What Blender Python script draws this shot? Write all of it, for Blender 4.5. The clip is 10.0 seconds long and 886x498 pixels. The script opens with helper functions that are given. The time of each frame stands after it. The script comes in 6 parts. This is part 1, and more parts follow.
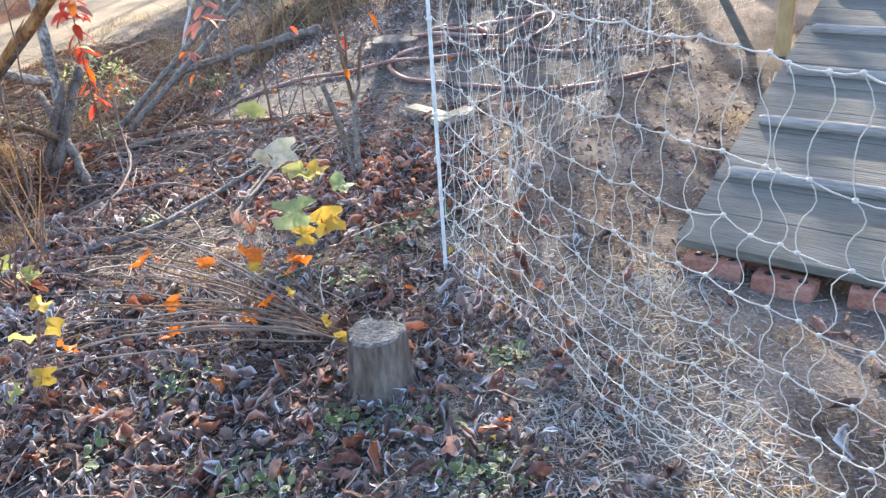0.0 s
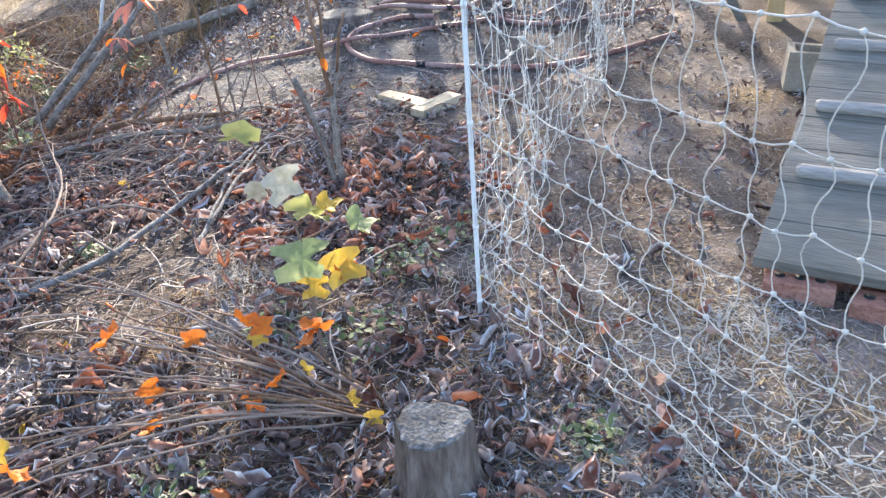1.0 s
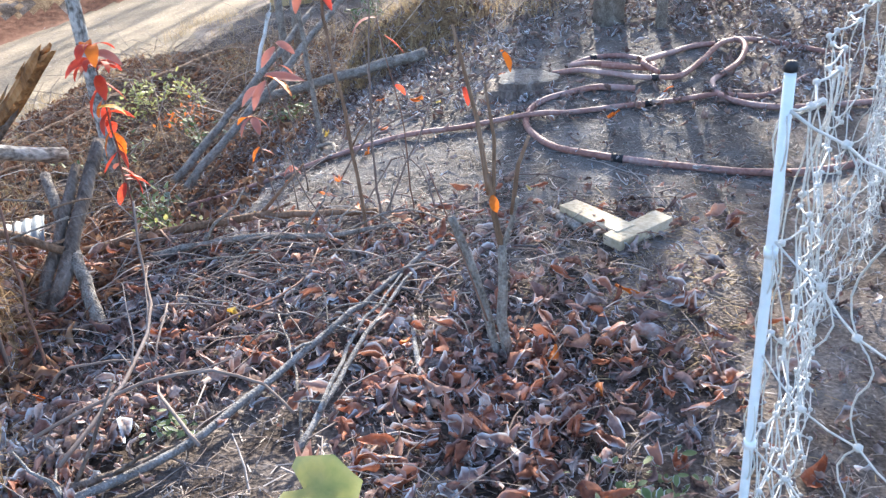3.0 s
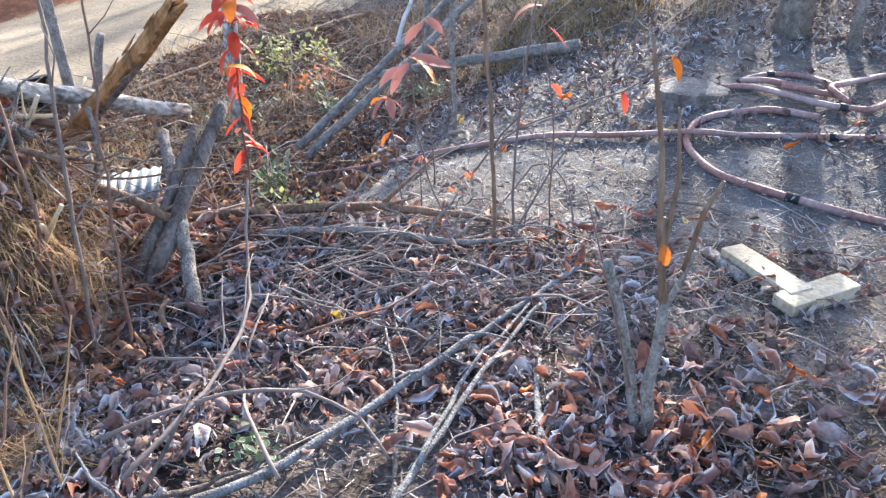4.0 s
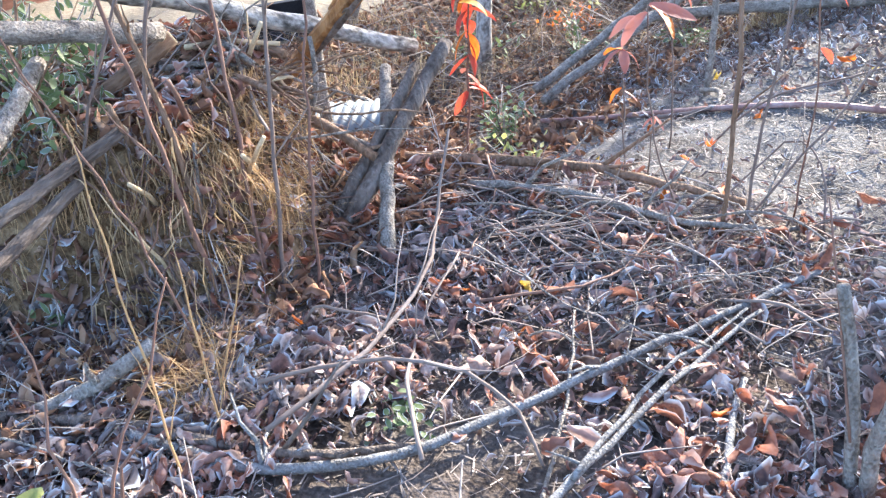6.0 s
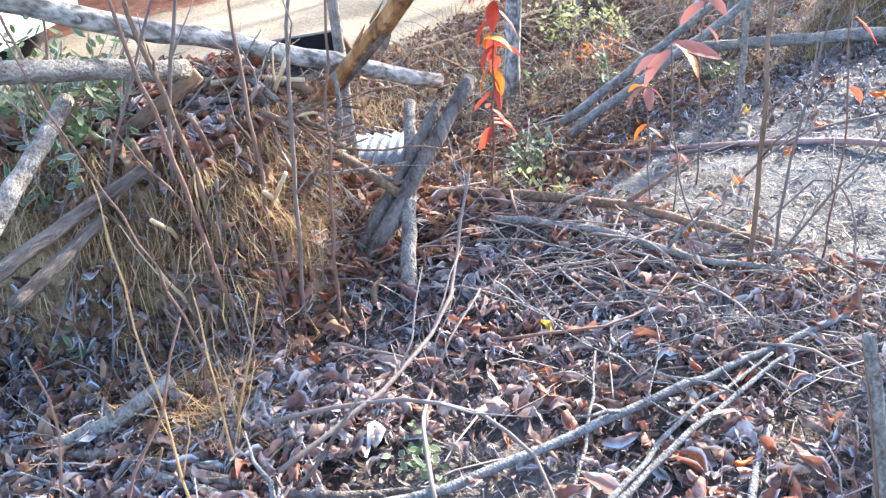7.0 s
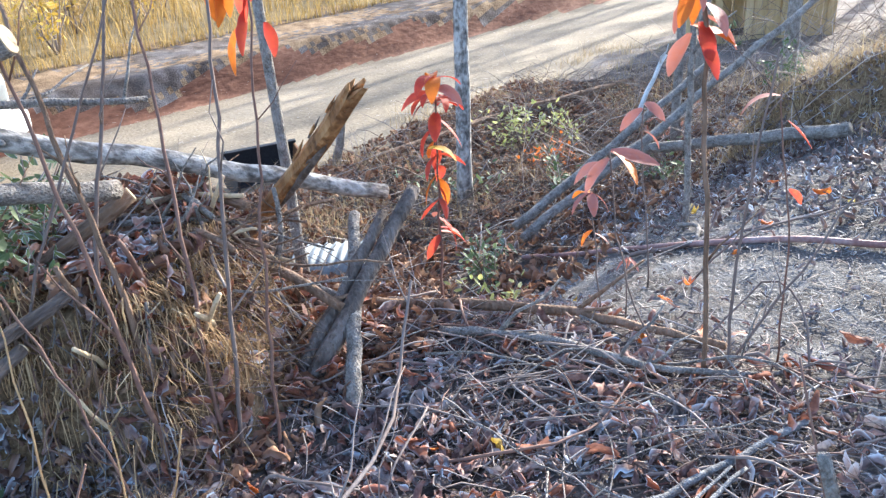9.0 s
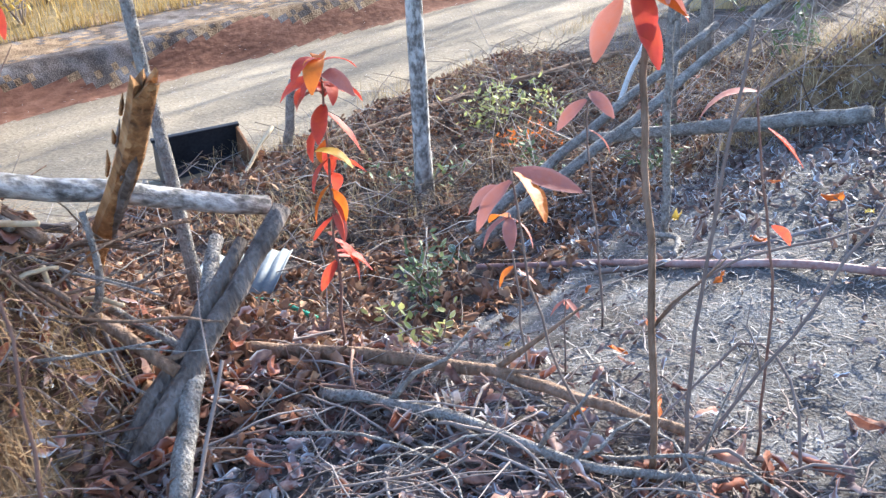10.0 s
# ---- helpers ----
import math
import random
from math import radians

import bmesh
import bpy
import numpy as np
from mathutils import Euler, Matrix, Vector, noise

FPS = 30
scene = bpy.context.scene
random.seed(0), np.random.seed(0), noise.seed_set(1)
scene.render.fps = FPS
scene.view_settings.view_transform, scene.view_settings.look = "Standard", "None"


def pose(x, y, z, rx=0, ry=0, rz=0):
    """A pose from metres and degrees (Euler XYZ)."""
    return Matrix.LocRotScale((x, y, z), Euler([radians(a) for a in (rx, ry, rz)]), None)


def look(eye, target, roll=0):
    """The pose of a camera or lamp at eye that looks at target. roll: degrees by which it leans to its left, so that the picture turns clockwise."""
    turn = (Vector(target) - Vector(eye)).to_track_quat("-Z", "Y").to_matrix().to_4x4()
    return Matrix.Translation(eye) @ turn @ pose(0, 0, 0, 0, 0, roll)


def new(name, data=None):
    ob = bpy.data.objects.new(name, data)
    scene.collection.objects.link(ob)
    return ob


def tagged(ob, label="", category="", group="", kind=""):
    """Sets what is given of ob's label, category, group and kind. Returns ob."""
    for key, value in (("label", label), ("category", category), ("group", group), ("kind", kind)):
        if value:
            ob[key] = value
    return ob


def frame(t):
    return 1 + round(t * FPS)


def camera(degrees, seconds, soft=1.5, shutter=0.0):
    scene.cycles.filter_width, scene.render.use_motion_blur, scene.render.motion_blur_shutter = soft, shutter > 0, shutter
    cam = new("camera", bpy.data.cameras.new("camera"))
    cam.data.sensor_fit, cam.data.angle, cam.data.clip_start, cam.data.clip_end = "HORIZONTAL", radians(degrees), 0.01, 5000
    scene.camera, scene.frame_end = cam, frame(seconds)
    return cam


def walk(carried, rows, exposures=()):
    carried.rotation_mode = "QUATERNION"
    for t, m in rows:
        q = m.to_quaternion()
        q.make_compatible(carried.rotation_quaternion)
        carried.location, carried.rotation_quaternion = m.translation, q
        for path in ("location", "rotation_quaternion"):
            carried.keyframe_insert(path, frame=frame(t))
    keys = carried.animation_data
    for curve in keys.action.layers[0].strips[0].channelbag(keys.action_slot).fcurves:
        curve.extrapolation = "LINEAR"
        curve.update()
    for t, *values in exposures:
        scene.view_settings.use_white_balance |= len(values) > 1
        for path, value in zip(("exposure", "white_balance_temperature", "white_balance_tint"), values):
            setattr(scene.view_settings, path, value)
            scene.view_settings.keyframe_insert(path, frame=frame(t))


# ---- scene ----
cam = camera(55.9, 10.0, soft=1.35, shutter=0.1)
EXPOSURES = [(0.0, 2.26, 6350, 11), (1.2, 2.3, 6350, 11), (3.0, 2.26, 5950, 10), (5.0, 2.52, 5850, 10), (7.0, 2.8, 5750, 8), (7.5, 2.72, 5700, 7), (8.2, 2.34, 5650, 7), (10.0, 2.31, 5500, 8)]
PATH = [
    (0, (0.116, 0.167, 1.363), (0.041, 1.97, 0.501), -3.2),
    (0.5, (-0.064, 0.38, 1.298), (-0.025, 2.161, 0.389), -3.2),
    (1, (-0.198, 0.764, 1.331), (-0.099, 2.522, 0.382), -3.6),
    (1.5, (-0.251, 1.158, 1.305), (-0.134, 2.907, 0.343), -4.1),
    (2, (-0.303, 1.405, 1.352), (-0.187, 3.159, 0.398), -4.1),
    (2.5, (-0.265, 1.664, 1.379), (-0.321, 3.439, 0.458), -4.4),
    (3, (-0.257, 1.846, 1.388), (-0.53, 3.609, 0.484), -4.3),
    (3.2, (-0.281, 1.928, 1.385), (-0.618, 3.687, 0.496), -3.6),
    (4.3, (-0.44, 2.289, 1.325), (-1.025, 3.931, 0.344), 1.1),
    (4.5, (-0.438, 2.335, 1.313), (-1.085, 3.938, 0.307), 0.7),
    (5, (-0.404, 2.44, 1.306), (-1.196, 3.953, 0.265), 0.0),
    (5.5, (-0.393, 2.475, 1.311), (-1.311, 3.893, 0.241), -0.8),
    (5.7, (-0.399, 2.483, 1.307), (-1.355, 3.87, 0.229), -1.2),
    (6.8, (-0.39, 2.54, 1.319), (-1.471, 3.861, 0.277), -2.5),
    (7, (-0.389, 2.542, 1.326), (-1.473, 3.884, 0.313), -2.3),
    (7.5, (-0.39, 2.555, 1.363), (-1.477, 3.983, 0.479), -1.2),
    (8, (-0.382, 2.558, 1.379), (-1.462, 4.056, 0.61), -0.6),
    (8.5, (-0.378, 2.564, 1.368), (-1.453, 4.075, 0.619), -1.4),
    (9, (-0.385, 2.655, 1.326), (-1.464, 4.135, 0.521), -2.9),
    (9.5, (-0.486, 3.004, 1.229), (-1.58, 4.448, 0.383), -3.6),
    (10, (-0.495, 3.452, 1.194), (-1.599, 4.874, 0.323), -3.7),
]
walk(cam, [(t, look(eye, target, roll)) for t, eye, target, roll in PATH], EXPOSURES)

# ---- daylight: low sun ahead, open sky ----
SUN_EL, SUN_AZ = 24.0, 1.0   # degrees above the horizon; degrees from +y towards +x
world = bpy.data.worlds.new("sky")
scene.world = world
world.use_nodes = True
sky = world.node_tree.nodes.new("ShaderNodeTexSky")
sky.sky_type = "NISHITA"
sky.sun_disc = False
sky.sun_elevation = radians(SUN_EL)
sky.sun_rotation = radians(SUN_AZ)
sky.air_density, sky.dust_density = 0.9, 2.5
bg = world.node_tree.nodes["Background"]
bg.inputs["Strength"].default_value = 0.15
world.node_tree.links.new(sky.outputs[0], bg.inputs["Color"])
sun_data = bpy.data.lights.new("sun", "SUN")
sun_data.energy, sun_data.angle, sun_data.color = 3.6, radians(0.6), (1.0, 0.88, 0.71)
sun = new("sun", sun_data)
sun_dir = Vector((math.sin(radians(SUN_AZ)) * math.cos(radians(SUN_EL)), math.cos(radians(SUN_AZ)) * math.cos(radians(SUN_EL)), math.sin(radians(SUN_EL))))
sun.matrix_world = look(sun_dir * 50, (0, 0, 0))


# ---- materials ----
def material(name, colours, scale=8.0, rough=0.85, bump=0.3, metal=0.0, island=0.0, frost=0.0, glow=0.0, fine=60.0, stretch=(1, 1, 1), spec=0.25):
    """Noise-mixed colours. island: how far loose pieces differ; frost: pale rime on the rims (u of the UV map) and in patches; glow: light let through."""
    m = bpy.data.materials.new(name)
    m.use_nodes = True
    nt = m.node_tree
    n, link = nt.nodes, nt.links.new
    b = n["Principled BSDF"]
    b.inputs["Roughness"].default_value = rough
    b.inputs["Metallic"].default_value = metal
    b.inputs["Specular IOR Level"].default_value = spec
    tc = n.new("ShaderNodeTexCoord")
    mp = n.new("ShaderNodeMapping")
    mp.inputs["Scale"].default_value = stretch
    link(tc.outputs["Object"], mp.inputs["Vector"])
    big = n.new("ShaderNodeTexNoise")
    big.inputs["Scale"].default_value, big.inputs["Detail"].default_value = scale, 6
    small = n.new("ShaderNodeTexNoise")
    small.inputs["Scale"].default_value, small.inputs["Detail"].default_value = fine, 4
    link(mp.outputs[0], big.inputs["Vector"])
    link(mp.outputs[0], small.inputs["Vector"])
    mix = n.new("ShaderNodeMath")
    mix.operation = "MULTIPLY_ADD"
    mix.inputs[1].default_value = 0.45
    link(small.outputs[0], mix.inputs[0])
    half = n.new("ShaderNodeMath")
    half.operation = "MULTIPLY"
    half.inputs[1].default_value = 0.55
    link(big.outputs[0], half.inputs[0])
    link(half.outputs[0], mix.inputs[2])
    value = mix.outputs[0]
    spread = n.new("ShaderNodeMapRange")
    spread.inputs["From Min"].default_value, spread.inputs["From Max"].default_value = 0.33, 0.67
    link(value, spread.inputs["Value"])
    value = spread.outputs[0]
    if island:
        geo = n.new("ShaderNodeNewGeometry")
        mi = n.new("ShaderNodeMix")
        mi.inputs[0].default_value = island
        link(value, mi.inputs[2])
        link(geo.outputs["Random Per Island"], mi.inputs[3])
        value = mi.outputs[0]
    ramp = n.new("ShaderNodeValToRGB")
    cr = ramp.color_ramp
    while len(cr.elements) < len(colours):
        cr.elements.new(0.5)
    for k, c in enumerate(colours):
        cr.elements[k].position = k / max(1, len(colours) - 1)
        cr.elements[k].color = (*c, 1)
    link(value, ramp.inputs[0])
    colour = ramp.outputs[0]
    if frost:
        fm = n.new("ShaderNodeMix")
        fm.data_type = "RGBA"
        fm.inputs[7].default_value = (0.60, 0.655, 0.71, 1)
        link(colour, fm.inputs[6])
        uv = n.new("ShaderNodeSeparateXYZ")
        link(tc.outputs["UV"], uv.inputs[0])
        rim = n.new("ShaderNodeMapRange")
        rim.inputs["From Min"].default_value, rim.inputs["From Max"].default_value = 0.70, 1.0
        rim.inputs["To Max"].default_value = 1.7
        link(uv.outputs[0], rim.inputs["Value"])
        patch = n.new("ShaderNodeTexNoise")
        patch.inputs["Scale"].default_value = 3.0
        link(tc.outputs["Object"], patch.inputs["Vector"])
        pr = n.new("ShaderNodeMapRange")
        pr.inputs["From Min"].default_value, pr.inputs["From Max"].default_value = 0.46, 0.72
        pr.inputs["To Max"].default_value = 0.5
        link(patch.outputs[0], pr.inputs["Value"])
        ad = n.new("ShaderNodeMath")
        ad.operation = "ADD"
        link(rim.outputs[0], ad.inputs[0])
        link(pr.outputs[0], ad.inputs[1])
        if island:
            each = n.new("ShaderNodeTexWhiteNoise")
            each.noise_dimensions = "1D"
            link(geo.outputs["Random Per Island"], each.inputs["W"])
            er = n.new("ShaderNodeMapRange")
            er.inputs["From Min"].default_value, er.inputs["To Min"].default_value, er.inputs["To Max"].default_value = 0.25, 0.1, 2.1
            link(each.outputs[0], er.inputs["Value"])
            em = n.new("ShaderNodeMath")
            em.operation = "MULTIPLY"
            link(ad.outputs[0], em.inputs[0])
            link(er.outputs[0], em.inputs[1])
            ad = em
        mu = n.new("ShaderNodeMath")
        mu.operation = "MULTIPLY"
        mu.inputs[1].default_value = frost
        mu.use_clamp = True
        link(ad.outputs[0], mu.inputs[0])
        link(mu.outputs[0], fm.inputs[0])
        colour = fm.outputs[2]
    link(colour, b.inputs["Base Color"])
    if bump:
        bp = n.new("ShaderNodeBump")
        bp.inputs["Strength"].default_value = bump
        bp.inputs["Distance"].default_value = 0.02
        link(value if not island else mix.outputs[0], bp.inputs["Height"])
        link(bp.outputs[0], b.inputs["Normal"])
    if glow:
        tr = n.new("ShaderNodeBsdfTranslucent")
        link(colour, tr.inputs["Color"])
        ms = n.new("ShaderNodeMixShader")
        ms.inputs[0].default_value = glow
        link(b.outputs[0], ms.inputs[1])
        link(tr.outputs[0], ms.inputs[2])
        link(ms.outputs[0], n["Material Output"].inputs[0])
    return m


M = {
    "soil": material("soil", [(0.04, 0.03, 0.024), (0.098, 0.077, 0.062), (0.182, 0.149, 0.124), (0.295, 0.254, 0.22)], 2.2, 0.95, 0.45, frost=0.2, fine=95, spec=0.1),
    # damp dark soil, coloured darker still to paint shade between the leaves
    "humus_and_shade": material("humus_and_shade", [(0.02, 0.015, 0.012), (0.06, 0.046, 0.038), (0.12, 0.096, 0.082), (0.21, 0.18, 0.16)], 5.0, 0.95, 0.6, frost=0.16, fine=70, spec=0.1),
    "frost_soil": material("frosted_soil", [(0.044, 0.035, 0.029), (0.093, 0.082, 0.073), (0.15, 0.142, 0.136), (0.23, 0.228, 0.227)], 4.0, 0.95, 0.5, frost=0.05, fine=120, spec=0.1),
    "earth": material("mound_earth", [(0.05, 0.03, 0.018), (0.14, 0.09, 0.05), (0.25, 0.17, 0.10), (0.35, 0.25, 0.15)], 5, 0.95, 0.8, fine=60, spec=0.1),
    "road": material("road_gravel", [(0.105, 0.083, 0.055), (0.20, 0.158, 0.105), (0.29, 0.235, 0.16)], 0.9, 0.95, 0.5, fine=30),
    "clay": material("red_clay", [(0.065, 0.026, 0.015), (0.15, 0.066, 0.038), (0.24, 0.12, 0.075)], 2.0, 0.95, 0.8, fine=18, stretch=(1, .4, 1)),
    "field": material("field_soil", [(0.09, 0.065, 0.032), (0.17, 0.125, 0.06), (0.26, 0.195, 0.095)], 1.2, 0.95, 0.6, fine=14),
    "litter": material("leaf_litter", [(0.035, 0.02, 0.017), (0.17, 0.085, 0.068), (0.28, 0.175, 0.15), (0.085, 0.048, 0.042), (0.37, 0.27, 0.235), (0.24, 0.095, 0.062), (0.42, 0.36, 0.335), (0.05, 0.03, 0.026), (0.31, 0.21, 0.165), (0.19, 0.125, 0.10)], 18, 0.85, 0.4, island=0.82, frost=0.28, glow=0.16, spec=0.1),
    # brown leaves, their colour lightened to stand in for sun haze
    "bank_litter": material("bank_litter", [(0.05, 0.027, 0.018), (0.19, 0.095, 0.058), (0.30, 0.165, 0.10), (0.10, 0.052, 0.035), (0.38, 0.25, 0.16), (0.25, 0.10, 0.05)], 18, 0.85, 0.3, island=0.85, frost=0.04, glow=0.15, spec=0.1),
    "frost_litter": material("frosted_litter", [(0.045, 0.03, 0.027), (0.15, 0.095, 0.08), (0.25, 0.18, 0.155), (0.09, 0.06, 0.055), (0.36, 0.31, 0.30)], 18, 0.6, 0.3, island=0.8, frost=0.42, glow=0.12, spec=0.1),
    "rust_leaf": material("rust_leaf", [(0.17, 0.06, 0.036), (0.31, 0.125, 0.072), (0.11, 0.045, 0.034), (0.40, 0.245, 0.19), (0.28, 0.085, 0.04), (0.36, 0.19, 0.14)], 14, 0.65, 0.25, island=0.75, frost=0.28, glow=0.25, spec=0.1),
    "orange_leaf": material("orange_leaf", [(0.40, 0.085, 0.015), (0.56, 0.16, 0.02), (0.46, 0.10, 0.02)], 25, 0.55, 0.25, island=0.4, frost=0.12, glow=0.36),
    "red_leaf": material("red_leaf", [(0.30, 0.025, 0.025), (0.46, 0.06, 0.04), (0.60, 0.11, 0.025)], 22, 0.55, 0.25, island=0.55, frost=0.22, glow=0.5),
    "pink_leaf": material("pink_leaf", [(0.26, 0.085, 0.075), (0.37, 0.15, 0.12), (0.42, 0.12, 0.06)], 22, 0.6, 0.25, island=0.5, frost=0.5, glow=0.3),
    "yellow_leaf": material("yellow_leaf", [(0.40, 0.26, 0.035), (0.50, 0.33, 0.05), (0.30, 0.27, 0.08)], 16, 0.55, 0.25, island=0.4, frost=0.15, glow=0.32),
    "green_leaf": material("green_leaf", [(0.16, 0.20, 0.045), (0.29, 0.33, 0.11), (0.42, 0.40, 0.14), (0.27, 0.32, 0.15)], 9, 0.55, 0.25, island=0.35, frost=0.2, glow=0.45),
    "mid_leaf": material("mid_green_leaf", [(0.13, 0.19, 0.08), (0.24, 0.30, 0.14), (0.34, 0.38, 0.20)], 14, 0.55, 0.3, island=0.2, frost=0.22, glow=0.4),
    "gray_leaf": material("withered_green_leaf", [(0.20, 0.21, 0.15), (0.34, 0.34, 0.28), (0.42, 0.41, 0.36)], 14, 0.7, 0.3, island=0.2, frost=0.45, glow=0.3),
    "weed": material("weed", [(0.05, 0.085, 0.03), (0.11, 0.15, 0.06), (0.19, 0.22, 0.11)], 16, 0.6, 0.1, island=0.6, frost=0.3, glow=0.25),
    "straw": material("dry_grass", [(0.22, 0.15, 0.08), (0.38, 0.28, 0.15), (0.48, 0.38, 0.22), (0.30, 0.22, 0.14)], 12, 0.75, 0.0, island=0.85, glow=0.3),
    "gold": material("gold_grass", [(0.17, 0.105, 0.035), (0.33, 0.22, 0.072), (0.45, 0.32, 0.12), (0.09, 0.06, 0.03)], 5, 0.8, 0.0, island=0.8, glow=0.35),
    "thatch": material("thatch", [(0.30, 0.175, 0.085), (0.50, 0.325, 0.16), (0.60, 0.43, 0.24), (0.17, 0.095, 0.05), (0.42, 0.255, 0.125)], 6, 0.8, 0.0, island=0.8, glow=0.35),
    "chips": material("mulch", [(0.10, 0.075, 0.06), (0.20, 0.16, 0.135), (0.32, 0.27, 0.235), (0.46, 0.42, 0.39)], 12, 0.85, 0.0, island=0.9, frost=0.1),
    "frost_chip": material("frosted_straw", [(0.075, 0.063, 0.053), (0.14, 0.126, 0.112), (0.205, 0.193, 0.18), (0.30, 0.293, 0.288)], 12, 0.8, 0.0, island=0.9, frost=0.15),
    "frost_grass": material("frosted_grass", [(0.26, 0.24, 0.20), (0.42, 0.42, 0.39), (0.56, 0.57, 0.56), (0.34, 0.30, 0.23)], 12, 0.8, 0.0, island=0.9, glow=0.25),
    "bark_gray": material("gray_bark", [(0.11, 0.092, 0.078), (0.27, 0.24, 0.21), (0.44, 0.41, 0.375)], 30, 0.9, 0.8, fine=140, stretch=(1, 1, .75), frost=0.10, spec=0.1),
    "frost_bark": material("frosted_bark", [(0.10, 0.09, 0.083), (0.215, 0.207, 0.20), (0.35, 0.35, 0.35)], 34, 0.9, 0.6, fine=160, frost=0.2, spec=0.1),
    "bleached": material("bleached_wood", [(0.42, 0.42, 0.41), (0.58, 0.58, 0.57), (0.68, 0.68, 0.67)], 20, 0.8, 0.4, fine=120),
    "bark_birch": material("mottled_bark", [(0.05, 0.045, 0.04), (0.17, 0.155, 0.14), (0.40, 0.38, 0.355), (0.50, 0.485, 0.46)], 24, 0.85, 0.5, fine=55, stretch=(1, 1, .6)),
    "bark_brown": material("brown_bark", [(0.09, 0.055, 0.035), (0.20, 0.125, 0.08), (0.30, 0.20, 0.14)], 10, 0.85, 0.7, fine=70, stretch=(1, 1, .3)),
    "rot": material("rotten_wood", [(0.13, 0.068, 0.034), (0.27, 0.135, 0.055), (0.42, 0.22, 0.09), (0.52, 0.32, 0.15)], 16, 0.85, 0.9, fine=60, stretch=(1, 1, .2)),
    "cut": material("cut_wood", [(0.42, 0.30, 0.17), (0.55, 0.42, 0.26), (0.62, 0.50, 0.34)], 20, 0.75, 0.2, fine=90),
    "twig": material("twig", [(0.08, 0.055, 0.045), (0.17, 0.125, 0.105), (0.29, 0.24, 0.21), (0.46, 0.42, 0.39)], 10, 0.8, 0.3, island=0.8, frost=0.26),
    "redtwig": material("red_twig", [(0.12, 0.06, 0.046), (0.20, 0.115, 0.085), (0.26, 0.17, 0.125)], 10, 0.7, 0.2, island=0.5),
    "bark_dark": material("dark_bark", [(0.06, 0.045, 0.037), (0.15, 0.118, 0.098), (0.26, 0.22, 0.195)], 12, 0.85, 0.9, fine=70, stretch=(1, 1, .25), frost=0.06),
    "stump_top": material("stump_top", [(0.05, 0.045, 0.04), (0.12, 0.118, 0.115), (0.22, 0.228, 0.235)], 26, 0.9, 0.5, fine=110),
    "net": material("net_twine", [(0.58, 0.565, 0.52), (0.73, 0.715, 0.67)], 30, 0.55, 0.3, fine=300, glow=0.15),
    "post": material("white_post", [(0.62, 0.68, 0.70), (0.78, 0.81, 0.82)], 6, 0.4, 0.1),
    "black": material("black_plastic", [(0.012, 0.013, 0.016), (0.035, 0.035, 0.04)], 6, 0.5, 0.1),
    "rust": material("rusty_steel", [(0.10, 0.045, 0.02), (0.22, 0.10, 0.045), (0.30, 0.17, 0.09)], 9, 0.8, 0.3),
    "plank": material("gray_plank", [(0.098, 0.094, 0.08), (0.155, 0.15, 0.132), (0.22, 0.214, 0.194)], 5, 0.85, 0.4, fine=50, stretch=(.25, 3, 1), frost=0.1),
    "cleat": material("weathered_cleat", [(0.20, 0.185, 0.175), (0.31, 0.295, 0.28), (0.40, 0.385, 0.37)], 8, 0.85, 0.4, stretch=(.3, 2, 2)),
    "lumber": material("new_lumber", [(0.42, 0.29, 0.13), (0.54, 0.39, 0.20), (0.62, 0.47, 0.27)], 5, 0.7, 0.2, fine=40, stretch=(1, 1, .3)),
    "board": material("board_offcut", [(0.34, 0.27, 0.17), (0.48, 0.40, 0.28), (0.56, 0.49, 0.38)], 9, 0.8, 0.3, frost=0.2),
    "brick": material("brick", [(0.25, 0.11, 0.082), (0.37, 0.18, 0.135), (0.45, 0.26, 0.21)], 12, 0.9, 0.5, fine=80),
    "hose": material("rubber_hose", [(0.16, 0.075, 0.062), (0.26, 0.14, 0.12), (0.36, 0.25, 0.225)], 6, 0.6, 0.2, frost=0.35),
    "sheet": material("galvanised_sheet", [(0.13, 0.145, 0.15), (0.22, 0.235, 0.24)], 6, 0.6, 0.1, metal=0.1),
    "white_paint": material("white_paint", [(0.68, 0.70, 0.72), (0.80, 0.81, 0.82)], 3, 0.25, 0.05, spec=0.5),
    "green_pipe": material("green_pipe", [(0.03, 0.22, 0.13), (0.05, 0.30, 0.18)], 6, 0.4, 0.05),
    "concrete": material("concrete", [(0.30, 0.265, 0.215), (0.44, 0.395, 0.32)], 9, 0.9, 0.4),
}


# ---- building helpers ----
rng = random.Random(7)
nrg = np.random.RandomState(5)


def sstep(a, b, x):
    t = np.clip((x - a) / (b - a), 0, 1)
    return t * t * (3 - 2 * t)


